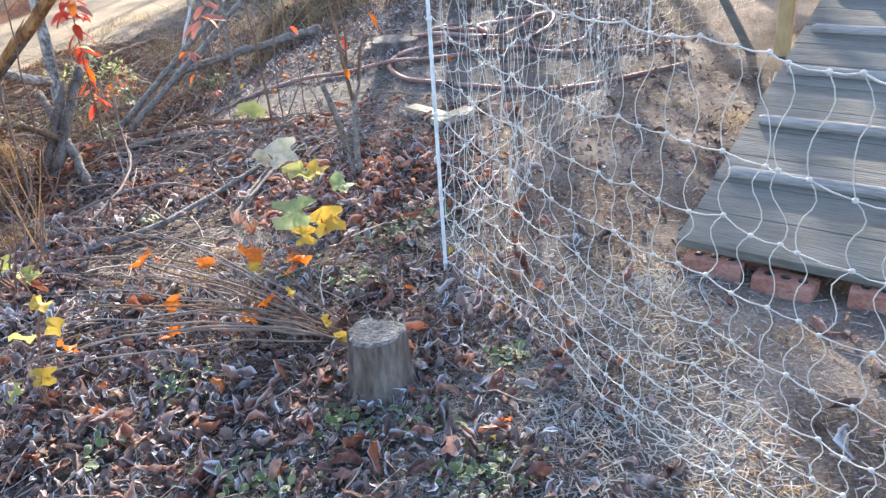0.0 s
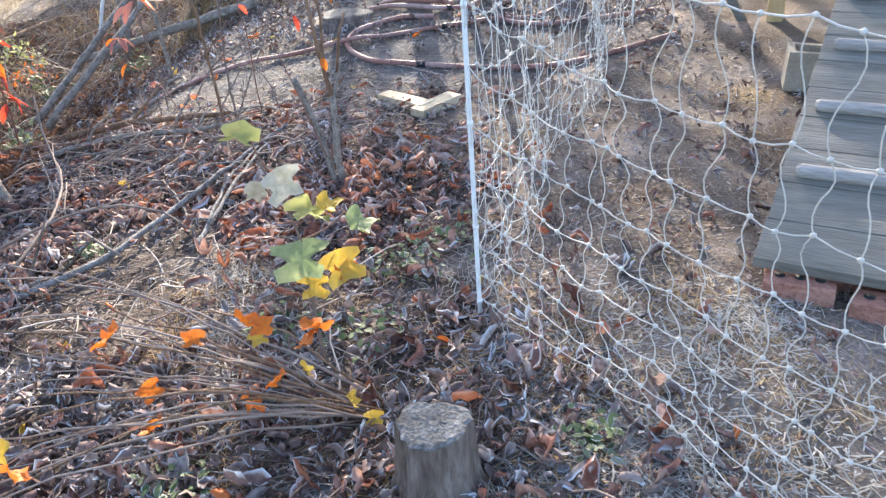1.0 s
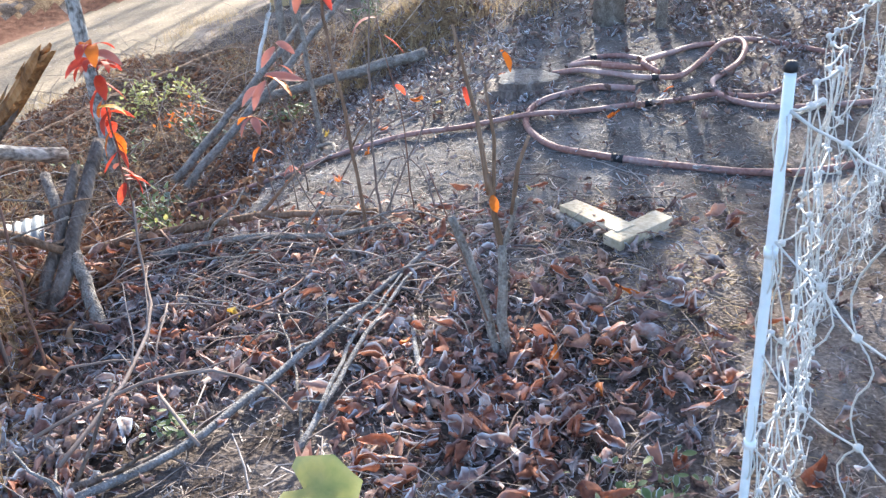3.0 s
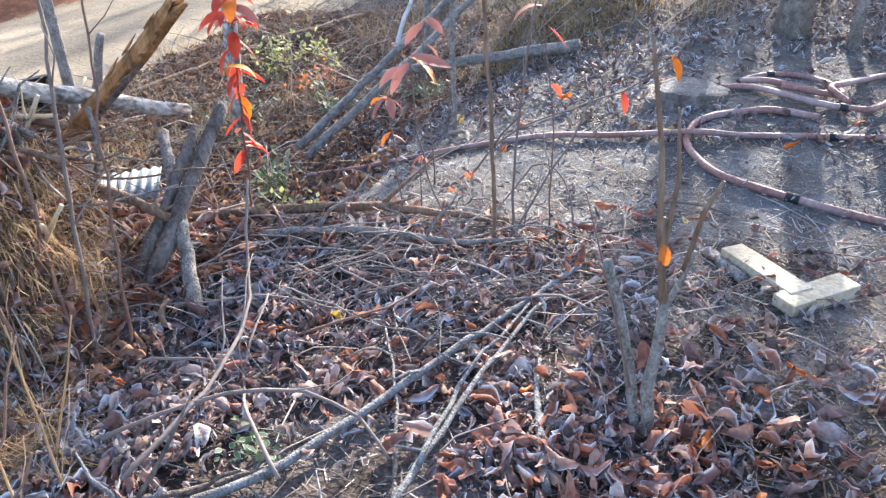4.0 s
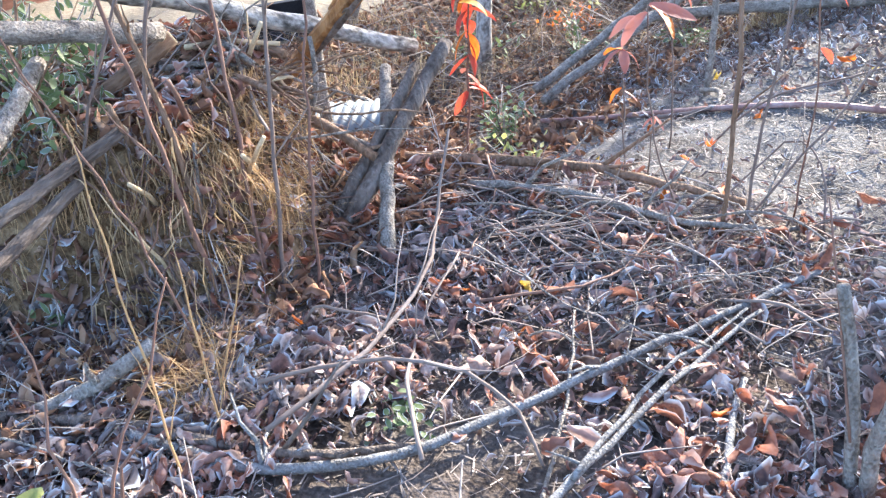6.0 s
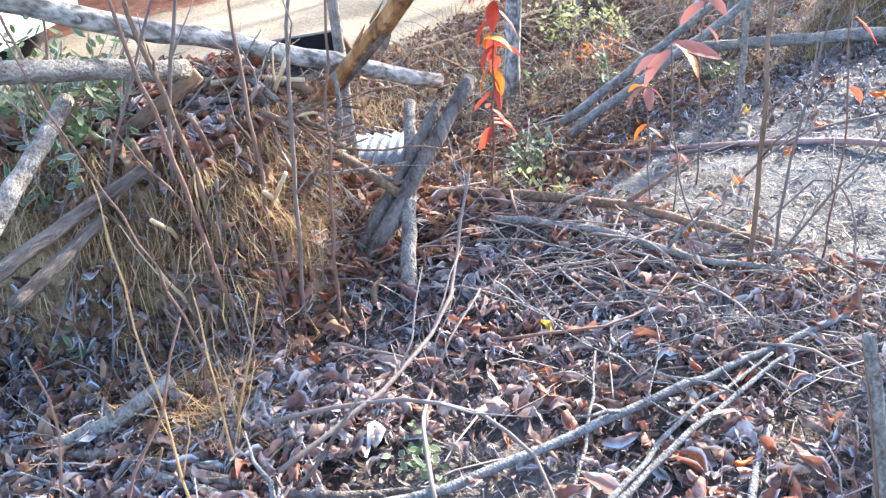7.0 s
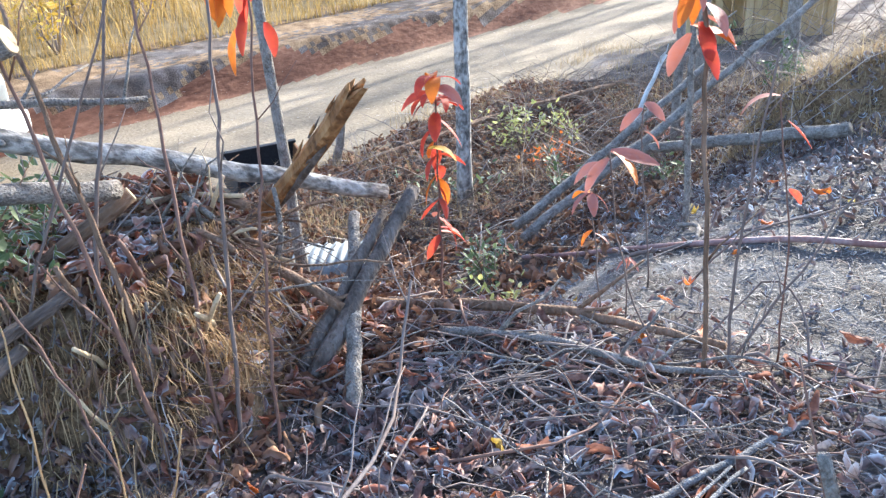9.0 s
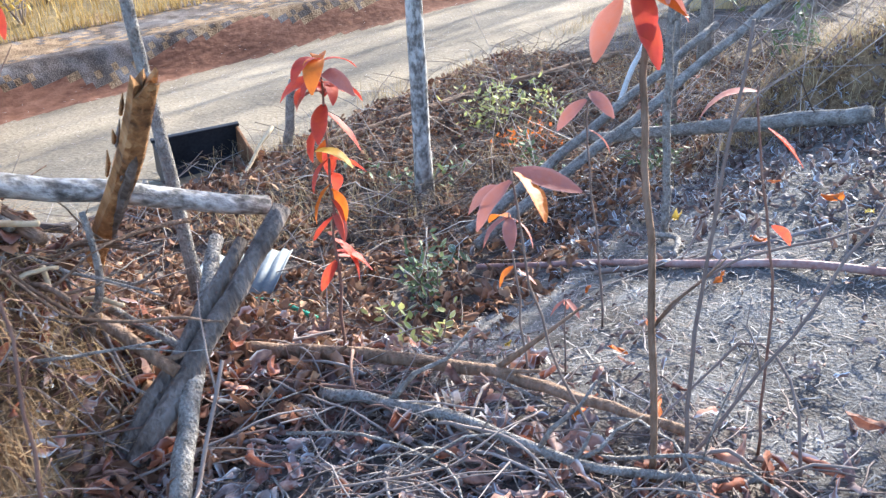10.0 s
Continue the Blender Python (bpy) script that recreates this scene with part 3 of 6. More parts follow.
def blade(s, x, y, z, h, w, lean, yaw=None):
    yaw = rng.uniform(0, 6.28) if yaw is None else yaw
    c, sn = math.cos(yaw), math.sin(yaw)
    pts, us = [], []
    for k in range(4):
        t = k / 3
        d, zz = lean * h * t * t, h * t * (1 - 0.35 * lean * t)
        ww = w * (1 - 0.85 * t)
        pts += [(x + c * d - sn * ww, y + sn * d + c * ww, z + zz), (x + c * d + sn * ww, y + sn * d - c * ww, z + zz)]
        us += [0.3, 0.3]
    s.add(pts, [(2 * k, 2 * k + 1, 2 * k + 3, 2 * k + 2) for k in range(3)], us)


def grass(name, label, mat, spots, kind="stuff"):
    """spots: (x, y, spread, blades, height, lean)."""
    s = Soup()
    for x, y, spread, n, h, lean in spots:
        for _ in range(n):
            px, py = rng.gauss(x, spread), rng.gauss(y, spread)
            blade(s, px, py, gz(px, py) - 0.01, h * rng.uniform(0.4, 1.1), rng.uniform(0.0012, 0.003), lean * rng.uniform(0.2, 1.3))
    return tagged(link_mesh(name, s.mesh(name), mat), label, "grass", kind=kind)


mound = []
while len(mound) < 38:
    x, y = rng.uniform(-3.3, -2.1), rng.uniform(2.9, 4.5)
    if ((x + 3.0) / 1.15) ** 2 + ((y - 3.82) / (0.62 if y < 3.82 else 0.92)) ** 2 < 0.55:
        mound.append((x, y, 0.07, 95, rng.uniform(0.05, 0.10), 2.8))
grass("dry_grass", "matted dry tan grass hanging over the brush mound", "thatch", mound)


def fringe():
    """Dead roots and thatch hanging in clumps from the overhanging lip of the mound."""
    s = Soup()
    for _ in range(56):
        a = rng.uniform(-1.25, 0.7)
        q = rng.uniform(0.56, 0.78)
        x, y = -3.0 + 1.15 * q * math.cos(a), 3.82 + (0.62 if a < 0 else 0.92) * q * math.sin(a)
        out = math.atan2(math.sin(a) * 0.92, math.cos(a) * 1.15)
        z = gz(x, y) + rng.uniform(0.0, 0.05)
        drop = rng.choice((0.05, 0.08, 0.1, 0.14, 0.24))
        for _ in range(rng.randrange(14, 46)):
            way = out + rng.gauss(0, 0.9)
            px, py = x + rng.gauss(0, 0.03), y + rng.gauss(0, 0.03)
            reach = rng.uniform(0.01, 0.10)
            w = rng.uniform(0.0010, 0.0024)
            fall, bow = drop * rng.uniform(0.2, 1.15), rng.uniform(-0.01, 0.06)
            c, sn = math.cos(way), math.sin(way)
            pts = []
            for k in range(5):
                t = k / 4
                d = reach * (1 - (1 - t) ** 2.2) + 0.02 * t * math.sin(9 * t + px * 40)
                zz = z + bow * math.sin(math.pi * min(1, t * 1.6)) - fall * t ** 1.7
                ww = w * (1 - 0.7 * t)
                pts += [(px + c * d - sn * ww, py + sn * d + c * ww, zz), (px + c * d + sn * ww, py + sn * d - c * ww, zz)]
            s.add(pts, [(2 * k, 2 * k + 1, 2 * k + 3, 2 * k + 2) for k in range(4)], [0.2] * 10)
    tagged(link_mesh("hanging_roots", s.mesh("hanging_roots"), "thatch"), "pale dead roots and grass hanging down the mound face", "roots", kind="stuff")
    bm = bmesh.new()
    for _ in range(150):
        a, q = rng.uniform(-1.8, 0.9), rng.uniform(0.55, 0.84)
        x, y = -3.0 + 1.15 * q * math.cos(a), 3.82 + (0.62 if a < 0 else 0.92) * q * math.sin(a)
        p = Vector((x, y, gz(x, y) + 0.01))
        d = Vector((math.cos(a), math.sin(a), 0)) + Vector((rng.gauss(0, .6), rng.gauss(0, .6), rng.uniform(-.5, .7)))
        pts, r = [], rng.uniform(0.0016, 0.005)
        for _ in range(6):
            pts.append(p.copy())
            p = p + d.normalized() * rng.uniform(0.02, 0.06)
            d += Vector((rng.gauss(0, .35), rng.gauss(0, .35), rng.uniform(-.75, .1)))
        tube(bm, pts, taper(r, r * 0.35, 5), 5)
    tagged(part("roots", bm, "redtwig"), "bare brown roots curling out of the mound face", "roots", kind="stuff")


fringe()
grass("dry_grass", "golden thatch on the crest of the mound", "thatch", [(-2.24, 3.98, .07, 420, .09, 2.4), (-2.33, 4.2, .09, 420, .09, 2.4), (-2.55, 4.42, .12, 500, .09, 2.2), (-2.15, 4.15, .06, 260, .08, 2.4), (-2.75, 4.25, .1, 300, .1, 2.0)])
grass("dry_grass", "golden dry grass clump among dead leaves", "thatch", [(-1.93, 3.47, 0.065, 620, 0.15, 2.3), (-1.86, 3.40, 0.05, 260, 0.14, 2.2), (-1.70, 3.42, 0.05, 120, 0.09, 2.6), (-2.08, 3.3, 0.06, 160, 0.14, 2.0)])
tufts = [(-1.26, 3.70, 0.012, 120, 0.07, 0.8), (-0.62, 5.5, 0.05, 60, 0.06, 1)] + [(rng.uniform(-1.6, 0.4), rng.uniform(1.6, 4.8), 0.05, 70, rng.uniform(0.04, 0.08), 1.2) for _ in range(40)]
grass("dry_grass", "short frosted dry grass tufts between the leaves", "chips", tufts)
lawn = []
for _ in range(120):
    x, y = rng.uniform(-1.0, 1.1), rng.uniform(1.0, 3.3)
    if x < 0.35 + 0.45 * max(0, 2.8 - y) or rng.random() < .4:
        lawn.append((x, y, 0.06, 150, rng.uniform(0.03, 0.065), 1.9))
lawn = [(rng.uniform(-.9, .55), rng.uniform(1.0, 2.2), 0.07, 170, rng.uniform(0.025, 0.055), 2.0) for _ in range(34)] + lawn
grass("frosted_grass", "short pale grass stiff with frost around the stump", "frost_grass", lawn[:88])
grass("dry_grass", "short tan dead grass around the stump", "thatch", lawn[88:])
# this first row is thickened partly to imitate pale haze over the bank
bankgrass = [(rng.uniform(-4.7, -3.0), rng.uniform(5.9, 12), 0.12, 60, rng.uniform(0.10, 0.28), 0.9) for _ in range(48)]
bankgrass += [(rng.gauss(-1.35, .3), rng.gauss(7.85, .2), .1, 60, rng.uniform(.1, .28), 1.4) for _ in range(34)]
bankgrass += [(rng.uniform(-3.6, 0.6), rng.uniform(7.3, 10.5), 0.14, 60, rng.uniform(0.1, 0.3), 1.0) for _ in range(60)]
grass("dry_grass", "thin dry grass and weeds on the bank along the track", "straw", bankgrass)


def build_field():
    s = Soup()
    for _ in range(42000):
        d = rng.random() ** 2.0
        y = rng.uniform(2.0, 34)
        x = -9.9 - 26 * d + 0.15 * (min(y, 30) - 9.0)
        h = rng.uniform(0.25, 0.8) * (0.4 if d < 0.03 else 1)
        blade(s, x, y, gz(x, y) - 0.02, h, rng.uniform(0.003, 0.009) * (1 + 2.5 * d), rng.uniform(0.1, 0.8))
    tagged(link_mesh("field_grass", s.mesh("field_grass"), "gold"), "tall golden dry grass on the field beyond the track", "grass", kind="stuff")


build_field()


# ---- wooden things: sticks, logs, stumps ----
def branch(name, label, category, pts, r0, r1, mat, side=0, group="", sides=7, rough=0.06):
    """One fallen or standing bare stem with short side twigs."""
    pts = [Vector(p) for p in pts]
    base = pts[0]
    ob = thing(name, label, category, group, base)
    loc = [p - base for p in pts]
    dense = []
    for q, (a, b) in enumerate(zip(loc, loc[1:])):
        m = max(3, int((b - a).length / 0.07))
        p0, p3 = loc[max(q - 1, 0)], loc[min(q + 2, len(loc) - 1)]
        w = min(0.006, (b - a).length * 0.02)
        for k in range(m):
            t = k / m
            p = 0.5 * (2 * a + (b - p0) * t + (2 * p0 - 5 * a + 4 * b - p3) * t * t + (3 * a - p0 - 3 * b + p3) * t ** 3)
            if dense:
                p = p + Vector((rng.uniform(-w, w), rng.uniform(-w, w), rng.uniform(-w, w)))
            dense.append(p)
    dense.append(loc[-1])
    bm = bmesh.new()
    rr = taper(r0, r1, len(dense) - 1)
    tube(bm, dense, rr, sides, rough)
    part("stem", bm, mat, ob)
    for _ in range(side):
        k = rng.randrange(len(dense) // 4, len(dense) - 1)
        d = (dense[k] - dense[k - 1]).normalized()
        out = Vector((rng.uniform(-1, 1), rng.uniform(-1, 1), rng.uniform(0, 1))).normalized()
        ln = rng.uniform(0.08, 0.3)
        end = dense[k] + (d * 0.7 + out * 0.7).normalized() * ln
        bm = bmesh.new()
        tube(bm, bend(dense[k], end, 3, 0, 0.06), taper(rr[k] * 0.6, rr[k] * 0.2, 3), 5)
        part("side_twig", bm, mat, ob)
    return ob


def on_ground(pts, r):
    return [(x, y, gz(x, y) + r + (z[0] if z else 0)) for x, y, *z in pts]


branch("fallen_branch", "long grey fallen branch lying across the leaf litter", "branch", on_ground([(-0.69, 4.66, .01), (-0.94, 4.15, .03), (-1.11, 3.79, .03), (-1.28, 3.49, .02), (-1.50, 3.30, .01), (-1.9, 3.2, .02)], 0.021), 0.0095, 0.014, "frost_bark", 3)
branch("fallen_branch", "split pale stick in the leaves", "branch", on_ground([(-0.77, 4.38, .04), (-0.86, 3.9, .04), (-0.93, 3.46, .02)], 0.022), 0.005, 0.0105, "frost_bark", 2)
branch("fallen_branch", "thin pale stick beside a split one", "branch", on_ground([(-0.80, 4.36, .05), (-0.88, 4.0, .05), (-0.90, 3.6, .05)], 0.02), 0.004, 0.007, "frost_bark", 1)
branch("fallen_branch", "short grey stick half under leaves", "branch", on_ground([(-0.72, 4.12, .02), (-0.66, 3.82, .02), (-0.60, 3.62, .01)], 0.010), 0.008, 0.011, "frost_bark")
branch("fallen_branch", "slender curved twig over the leaves", "branch", [(-1.50, 3.33, 0.02), (-1.46, 3.62, .06), (-1.50, 3.9, .1), (-1.60, 4.1, .16), (-1.66, 4.25, .34)], 0.007, 0.004, "twig", 4)
branch("fallen_branch", "slender pale twig arching over leaves", "branch", [(-1.62, 3.42, 0.03), (-1.40, 3.62, .07), (-1.15, 3.7, .04), (-0.98, 3.62, -.03)], 0.006, 0.004, "twig", 2)
branch("fallen_branch", "thin hooked twig rising from the leaves", "branch", [(-1.8, 3.75, -0.08), (-1.72, 3.72, .02), (-1.6, 3.72, .06), (-1.5, 3.8, .02)], 0.005, 0.003, "twig")
branch("fallen_branch", "thick grey limb lying by the grass clump", "branch", [(-2.12, 3.12, -.10), (-2.03, 3.26, -.06), (-1.98, 3.40, .0)], 0.024, 0.02, "bark_gray", 1)
branch("fallen_branch", "dark limb along the foot of the mound", "branch", [(-2.2, 3.05, -.10), (-1.9, 3.22, -0.09), (-1.5, 3.36, -0.08), (-1.25, 3.55, -.07)], 0.017, 0.010, "bark_dark", 2)
branch("fallen_branch", "long brown branch along the edge of the brush", "branch", on_ground([(-2.3, 4.75, .02), (-1.9, 4.86, .05), (-1.5, 4.93, .05), (-1.0, 4.95, .03)], 0.02), 0.024, 0.012, "bark_brown", 4)
branch("fallen_branch", "grey branch lying in the brush heap", "branch", on_ground([(-1.9, 4.7, .03), (-1.5, 4.72, .05), (-1.1, 4.75, .04), (-0.8, 4.9, .02)], 0.015), 0.018, 0.008, "bark_gray", 4)
branch("fallen_branch", "thin branch beside the hose on the slope", "branch", on_ground([(-1.75, 6.0, .01), (-1.35, 5.95, .01), (-1.0, 6.2, .02)], 0.01), 0.011, 0.006, "twig", 2)
branch("fallen_branch", "forked pale stick on the slope", "branch", on_ground([(-1.62, 6.25, .03), (-1.5, 6.15, .01), (-1.45, 6.0, .0)], 0.012), 0.013, 0.008, "bark_gray", 1)
branch("fallen_branch", "thin arching twig over bare soil", "branch", [(-0.75, 4.95, gz(-.75, 4.95)), (-0.82, 5.05, .12), (-0.95, 5.1, .14), (-1.1, 4.95, gz(-1.1, 4.95))], 0.004, 0.003, "twig")

def log(name, label, a, b, r0, r1, mat, cut_a=False, cut_b=False, knots=3):
    a, b = Vector(a), Vector(b)
    ob = thing(name, label, "log", at=a)
    ob.rotation_euler = (b - a).to_track_quat("Z", "Y").to_euler()
    b, a = Vector((0, 0, (b - a).length)), Vector()
    bm = bmesh.new()
    pts = bend((0, 0, 0), b, 14, 0.0, 0.004)
    tube(bm, pts, [r * rng.uniform(0.985, 1.015) for r in taper(r0, r1, 14)], 16, 0.02)
    part("trunk", bm, mat, ob)
    d = (b - a).normalized()
    for flag, end, r, s in ((cut_a, Vector(), r0, -1), (cut_b, b - a, r1, 1)):
        if flag:
            bm = bmesh.new()
            tube(bm, [end - d * 0.004 * s, end + d * 0.004 * s], [r * 0.93, r * 0.9], 14, 0.04)
            part("cut_end", bm, "cut", ob, "pale sawn end", smooth=False)
    for _ in range(knots):
        k = rng.randrange(2, 12)
        o = d.orthogonal().normalized()
        o.rotate(Matrix.Rotation(rng.uniform(0, 6.28), 3, d))
        bm = bmesh.new()
        tube(bm, [pts[k] + o * r0 * 0.7, pts[k] + o * r0 * 1.25], [r0 * 0.28, r0 * 0.2], 7, 0.1)
        part("knot", bm, mat, ob)
    return ob


branch("dead_stem", "snapped grey stem standing at the edge of the track", "dead stem", [(-4.50, 7.0, -0.62), (-4.42, 7.0, -0.32), (-4.34, 7.0, -0.07)], .036, .028, "bark_gray", 2, sides=10)

# brush tangle between yard and mound
for k in range(96):
    x, y = rng.gauss(-1.45, 0.42), rng.gauss(4.62, 0.24)
    if k > 74:
        x, y = rng.uniform(-2.4, -0.3), rng.uniform(2.9, 4.7)
    a = rng.gauss(0.15, 0.7) if k <= 74 else rng.uniform(0, 3.14)
    n, bow = rng.uniform(0.25, 0.85), rng.gauss(0, 0.12)
    p = [(x + n * (t * math.cos(a) - bow * (1 - 4 * t * t) * math.sin(a)), y + n * (t * math.sin(a) + bow * (1 - 4 * t * t) * math.cos(a))) for t in (-.5, -.25, 0, .25, .5)]
    lift = [rng.uniform(0.0, 0.09) for _ in p]
    r = 0.0018 + 0.0045 * rng.random() ** 2
    branch("fallen_twig", "thin bare grey-brown twig in the brush heap", "twig", [(px, py, gz(px, py) + r + z) for (px, py), z in zip(p, lift)], r, r * 0.5, rng.choice(["twig", "twig", "redtwig", "bark_gray"]), rng.randrange(0, 3), group="twigs of the brush heap", sides=5, rough=0.0)


for k in range(12):
    x, y = rng.gauss(-2.65, 0.13), rng.gauss(4.25, 0.14)
    a, n, r = rng.gauss(0.3, 0.8), rng.uniform(0.15, 0.27), rng.uniform(0.011, 0.019)
    z = max(gz(x + n * t * math.cos(a), y + n * t * math.sin(a)) for t in (-.5, 0, .5)) + r * .6
    log("log", "short broken piece of branch on the brush mound", (x - n / 2 * math.cos(a), y - n / 2 * math.sin(a), z + rng.uniform(-.03, .03)), (x + n / 2 * math.cos(a), y + n / 2 * math.sin(a), z), r, r * .85, ("bark_gray", "bark_brown", "bark_dark")[k % 3], knots=1)
for k in range(16):
    x, y = rng.gauss(-2.5, 0.16), rng.gauss(4.3, 0.2)
    a, n, r = rng.gauss(0.1, 0.6), rng.uniform(0.12, 0.4), rng.uniform(0.006, 0.015)
    z = max(gz(x + n * t * math.cos(a), y + n * t * math.sin(a)) for t in (-.5, 0, .5)) + r + rng.uniform(0, .04)
    branch("broken_branch", "pale splintered piece of branch on the brush mound", "branch", [(x - n / 2 * math.cos(a), y - n / 2 * math.sin(a), z - rng.uniform(0, .04)), (x, y, z + .01), (x + n / 2 * math.cos(a), y + n / 2 * math.sin(a), z)], r, r * .7, ("cut", "bark_brown", "lumber", "bark_gray")[k % 4], k % 2, group="broken branches on the mound", sides=6, rough=0.2)
for k in range(18):
    a, q = rng.uniform(-1.0, 0.75), rng.uniform(0.6, 0.8)
    x, y = -3.0 + 1.15 * q * math.cos(a), 3.82 + (0.62 if a < 0 else 0.92) * q * math.sin(a)
    z, n = gz(x, y), rng.uniform(0.12, 0.34)
    tip = (x + rng.uniform(-.02, .1), y + rng.uniform(-.12, .05), z + n * rng.uniform(.5, 1))
    branch("dead_stem", "broken tan stub standing out of the mound face", "dead stem", [(x - .03, y + .02, z - .06), (x, y, z + .02), tip], rng.uniform(.006, .014), rng.uniform(.004, .008), ("bark_brown", "cut", "bark_gray", "redtwig")[k % 4], k % 3, group="stubs on the mound", sides=6, rough=0.12)
for k in range(46):
    x, y = rng.gauss(-2.5, 0.24), rng.gauss(4.2, 0.3)
    a, n = rng.gauss(0.2, 0.9), rng.uniform(0.2, 0.65)
    p = [(x + n * t * math.cos(a), y + n * t * math.sin(a)) for t in (-.5, -.1, .25, .5)]
    r = rng.uniform(0.003, 0.009)
    top = max(gz(*q) for q in p)
    branch("fallen_twig", "bare grey stick in the brush on the mound", "twig", [(px, py, max(gz(px, py), top - .12) + r + rng.uniform(0, .07)) for px, py in p], r, r * .5, rng.choice(["twig", "bark_gray", "bark_brown"]), rng.randrange(0, 3), group="sticks on the mound", sides=5, rough=0.0)


def twig_stuff(name, label, mat, n, area, size, keep=None, up=0.25):
    bm = bmesh.new()
    x0, x1, y0, y1 = area
    for _ in range(n):
        x, y = rng.uniform(x0, x1), rng.uniform(y0, y1)
        if keep and rng.random() > keep(x, y):
            continue
        z = gz(x, y) + rng.uniform(0.003, 0.03)
        a, ln = rng.uniform(0, 6.28), rng.uniform(0.4, 1.0) * size
        end = (x + ln * math.cos(a), y + ln * math.sin(a))
        ez = gz(*end) + rng.uniform(0.0, up) * ln + 0.004
        r = rng.uniform(0.0015, 0.0045)
        tube(bm, bend((x, y, z), (*end, ez), 3, rng.uniform(0, 0.1) * ln, 0.06), taper(r, r * 0.5, 3), 3, cap=False)
    ob = part(name, bm, mat)
    return tagged(ob, label, "twigs", kind="stuff")


twig_stuff("brush", "fine dead twigs matted through the leaves", "twig", 1500, (-2.4, 0.2, 1.5, 5.2), 0.30, keep=lambda x, y: 0.45 + blob(x, y, -1.4, 4.6, 0.9, 0.4))
twig_stuff("brush", "dead twigs and canes in the gully and along the bank", "twig", 750, (-4.7, -1.6, 5.2, 10.5), 0.5, keep=lambda x, y: 1.0 if x < -2.2 - 0.2 * (y - 6) * 0 else 0.15, up=0.7)
twig_stuff("brush", "twigs and roots sticking out of the brush mound", "twig", 260, (-4.2, -1.95, 2.6, 4.9), 0.4, up=0.6)
twig_stuff("brush", "dense dark brush on the bank below the track", "bark_dark", 1500, (-4.1, -2.5, 6.3, 9.8), 0.45, up=0.45)
twig_stuff("brush", "dry canes and saplings on the far slope", "twig", 900, (-3.2, 2.6, 7.2, 12), 0.8, up=1.1)


log("log", "long mottled grey log lying over the brush heap", (-2.72, 3.40, 0.885), (-2.35, 4.985, 0.245), 0.034, 0.030, "bark_birch", cut_b=True)
log("log", "smooth grey log with a freshly sawn pale end", (-2.48, 3.05, 0.80), (-2.465, 3.945, 0.566), 0.030, 0.029, "bark_gray", cut_b=True, knots=1)
log("log", "thick grey log leaning up with a sawn end", (-4.07, 2.1, 0.20), (-2.235, 3.62, 1.055), 0.042, 0.036, "bark_gray", cut_b=True, knots=1)
log("log", "short brown log sloping down the mound", (-2.80, 3.42, 0.14), (-2.49, 4.0, 0.53), 0.026, 0.024, "bark_brown", cut_b=True, knots=1)
log("log", "lichened grey log leaning on the mound", (-1.95, 2.9, 0.40), (-2.53, 3.6, 0.565), 0.027, 0.022, "bark_gray", cut_b=True, knots=0)
log("log", "weathered log sloping up the mound face", (-2.30, 3.05, 0.26), (-2.34, 3.68, 0.39), 0.022, 0.018, "bark_dark", cut_b=True, knots=0)
log("log", "short cut log low on the mound face", (-2.26, 3.2, 0.22), (-2.35, 3.52, 0.29), 0.020, 0.018, "bark_dark", cut_b=True, knots=0)
log("log", "pale branch piece wedged behind the stems", (-2.49, 4.5, 0.08), (-2.15, 4.5, 0.05), 0.013, 0.011, "bark_gray", knots=0)
branch("fallen_branch", "thin broken grey branch propped behind the long log", "branch", [(-2.60, 3.60, .86), (-2.56, 3.78, .845), (-2.42, 4.07, .805)], .013, .009, "bark_gray", 3)
branch("fallen_branch", "weathered branch lying level on the mound", "branch", [(-2.85, 4.3, .29), (-2.6, 4.29, .34), (-2.42, 4.3, .345)], .013, .009, "bark_gray", 2)
branch("fallen_branch", "grey limb half sunk in the mound", "branch", [(-2.4, 4.38, .15), (-2.25, 4.36, .17), (-2.07, 4.4, .08)], .02, .016, "bark_brown", 1)
log("fallen_pole", "straight grey pole leaning across the gully", (-2.45, 6.22, -0.44), (-1.47, 8.40, 0.67), 0.027, 0.019, "bark_gray")
log("fallen_pole", "second grey pole leaning beside the first", (-2.55, 6.30, -0.42), (-1.98, 7.78, 0.28), 0.026, 0.020, "bark_gray")
branch("fallen_branch", "bleached white stick leaning on the grey poles", "branch", [(-2.36, 7.44, -0.12), (-2.32, 7.53, 0.08), (-2.25, 7.62, 0.30)], .016, .012, "bleached", 1)
log("log", "pale grey log lying along the slope edge", (-2.5, 7.42, -0.30), (-1.1, 7.2, 0.08), 0.030, 0.036, "bark_gray")
log("log", "dark pole lying along the edge of the track", (-4.22, 7.0, -0.50), (-3.95, 8.7, -0.48), 0.03, 0.024, "bark_brown", knots=1)
log("log", "dark pole lying farther along the track edge", (-3.98, 8.5, -0.48), (-3.4, 9.9, -0.42), 0.03, 0.022, "bark_brown", knots=1)


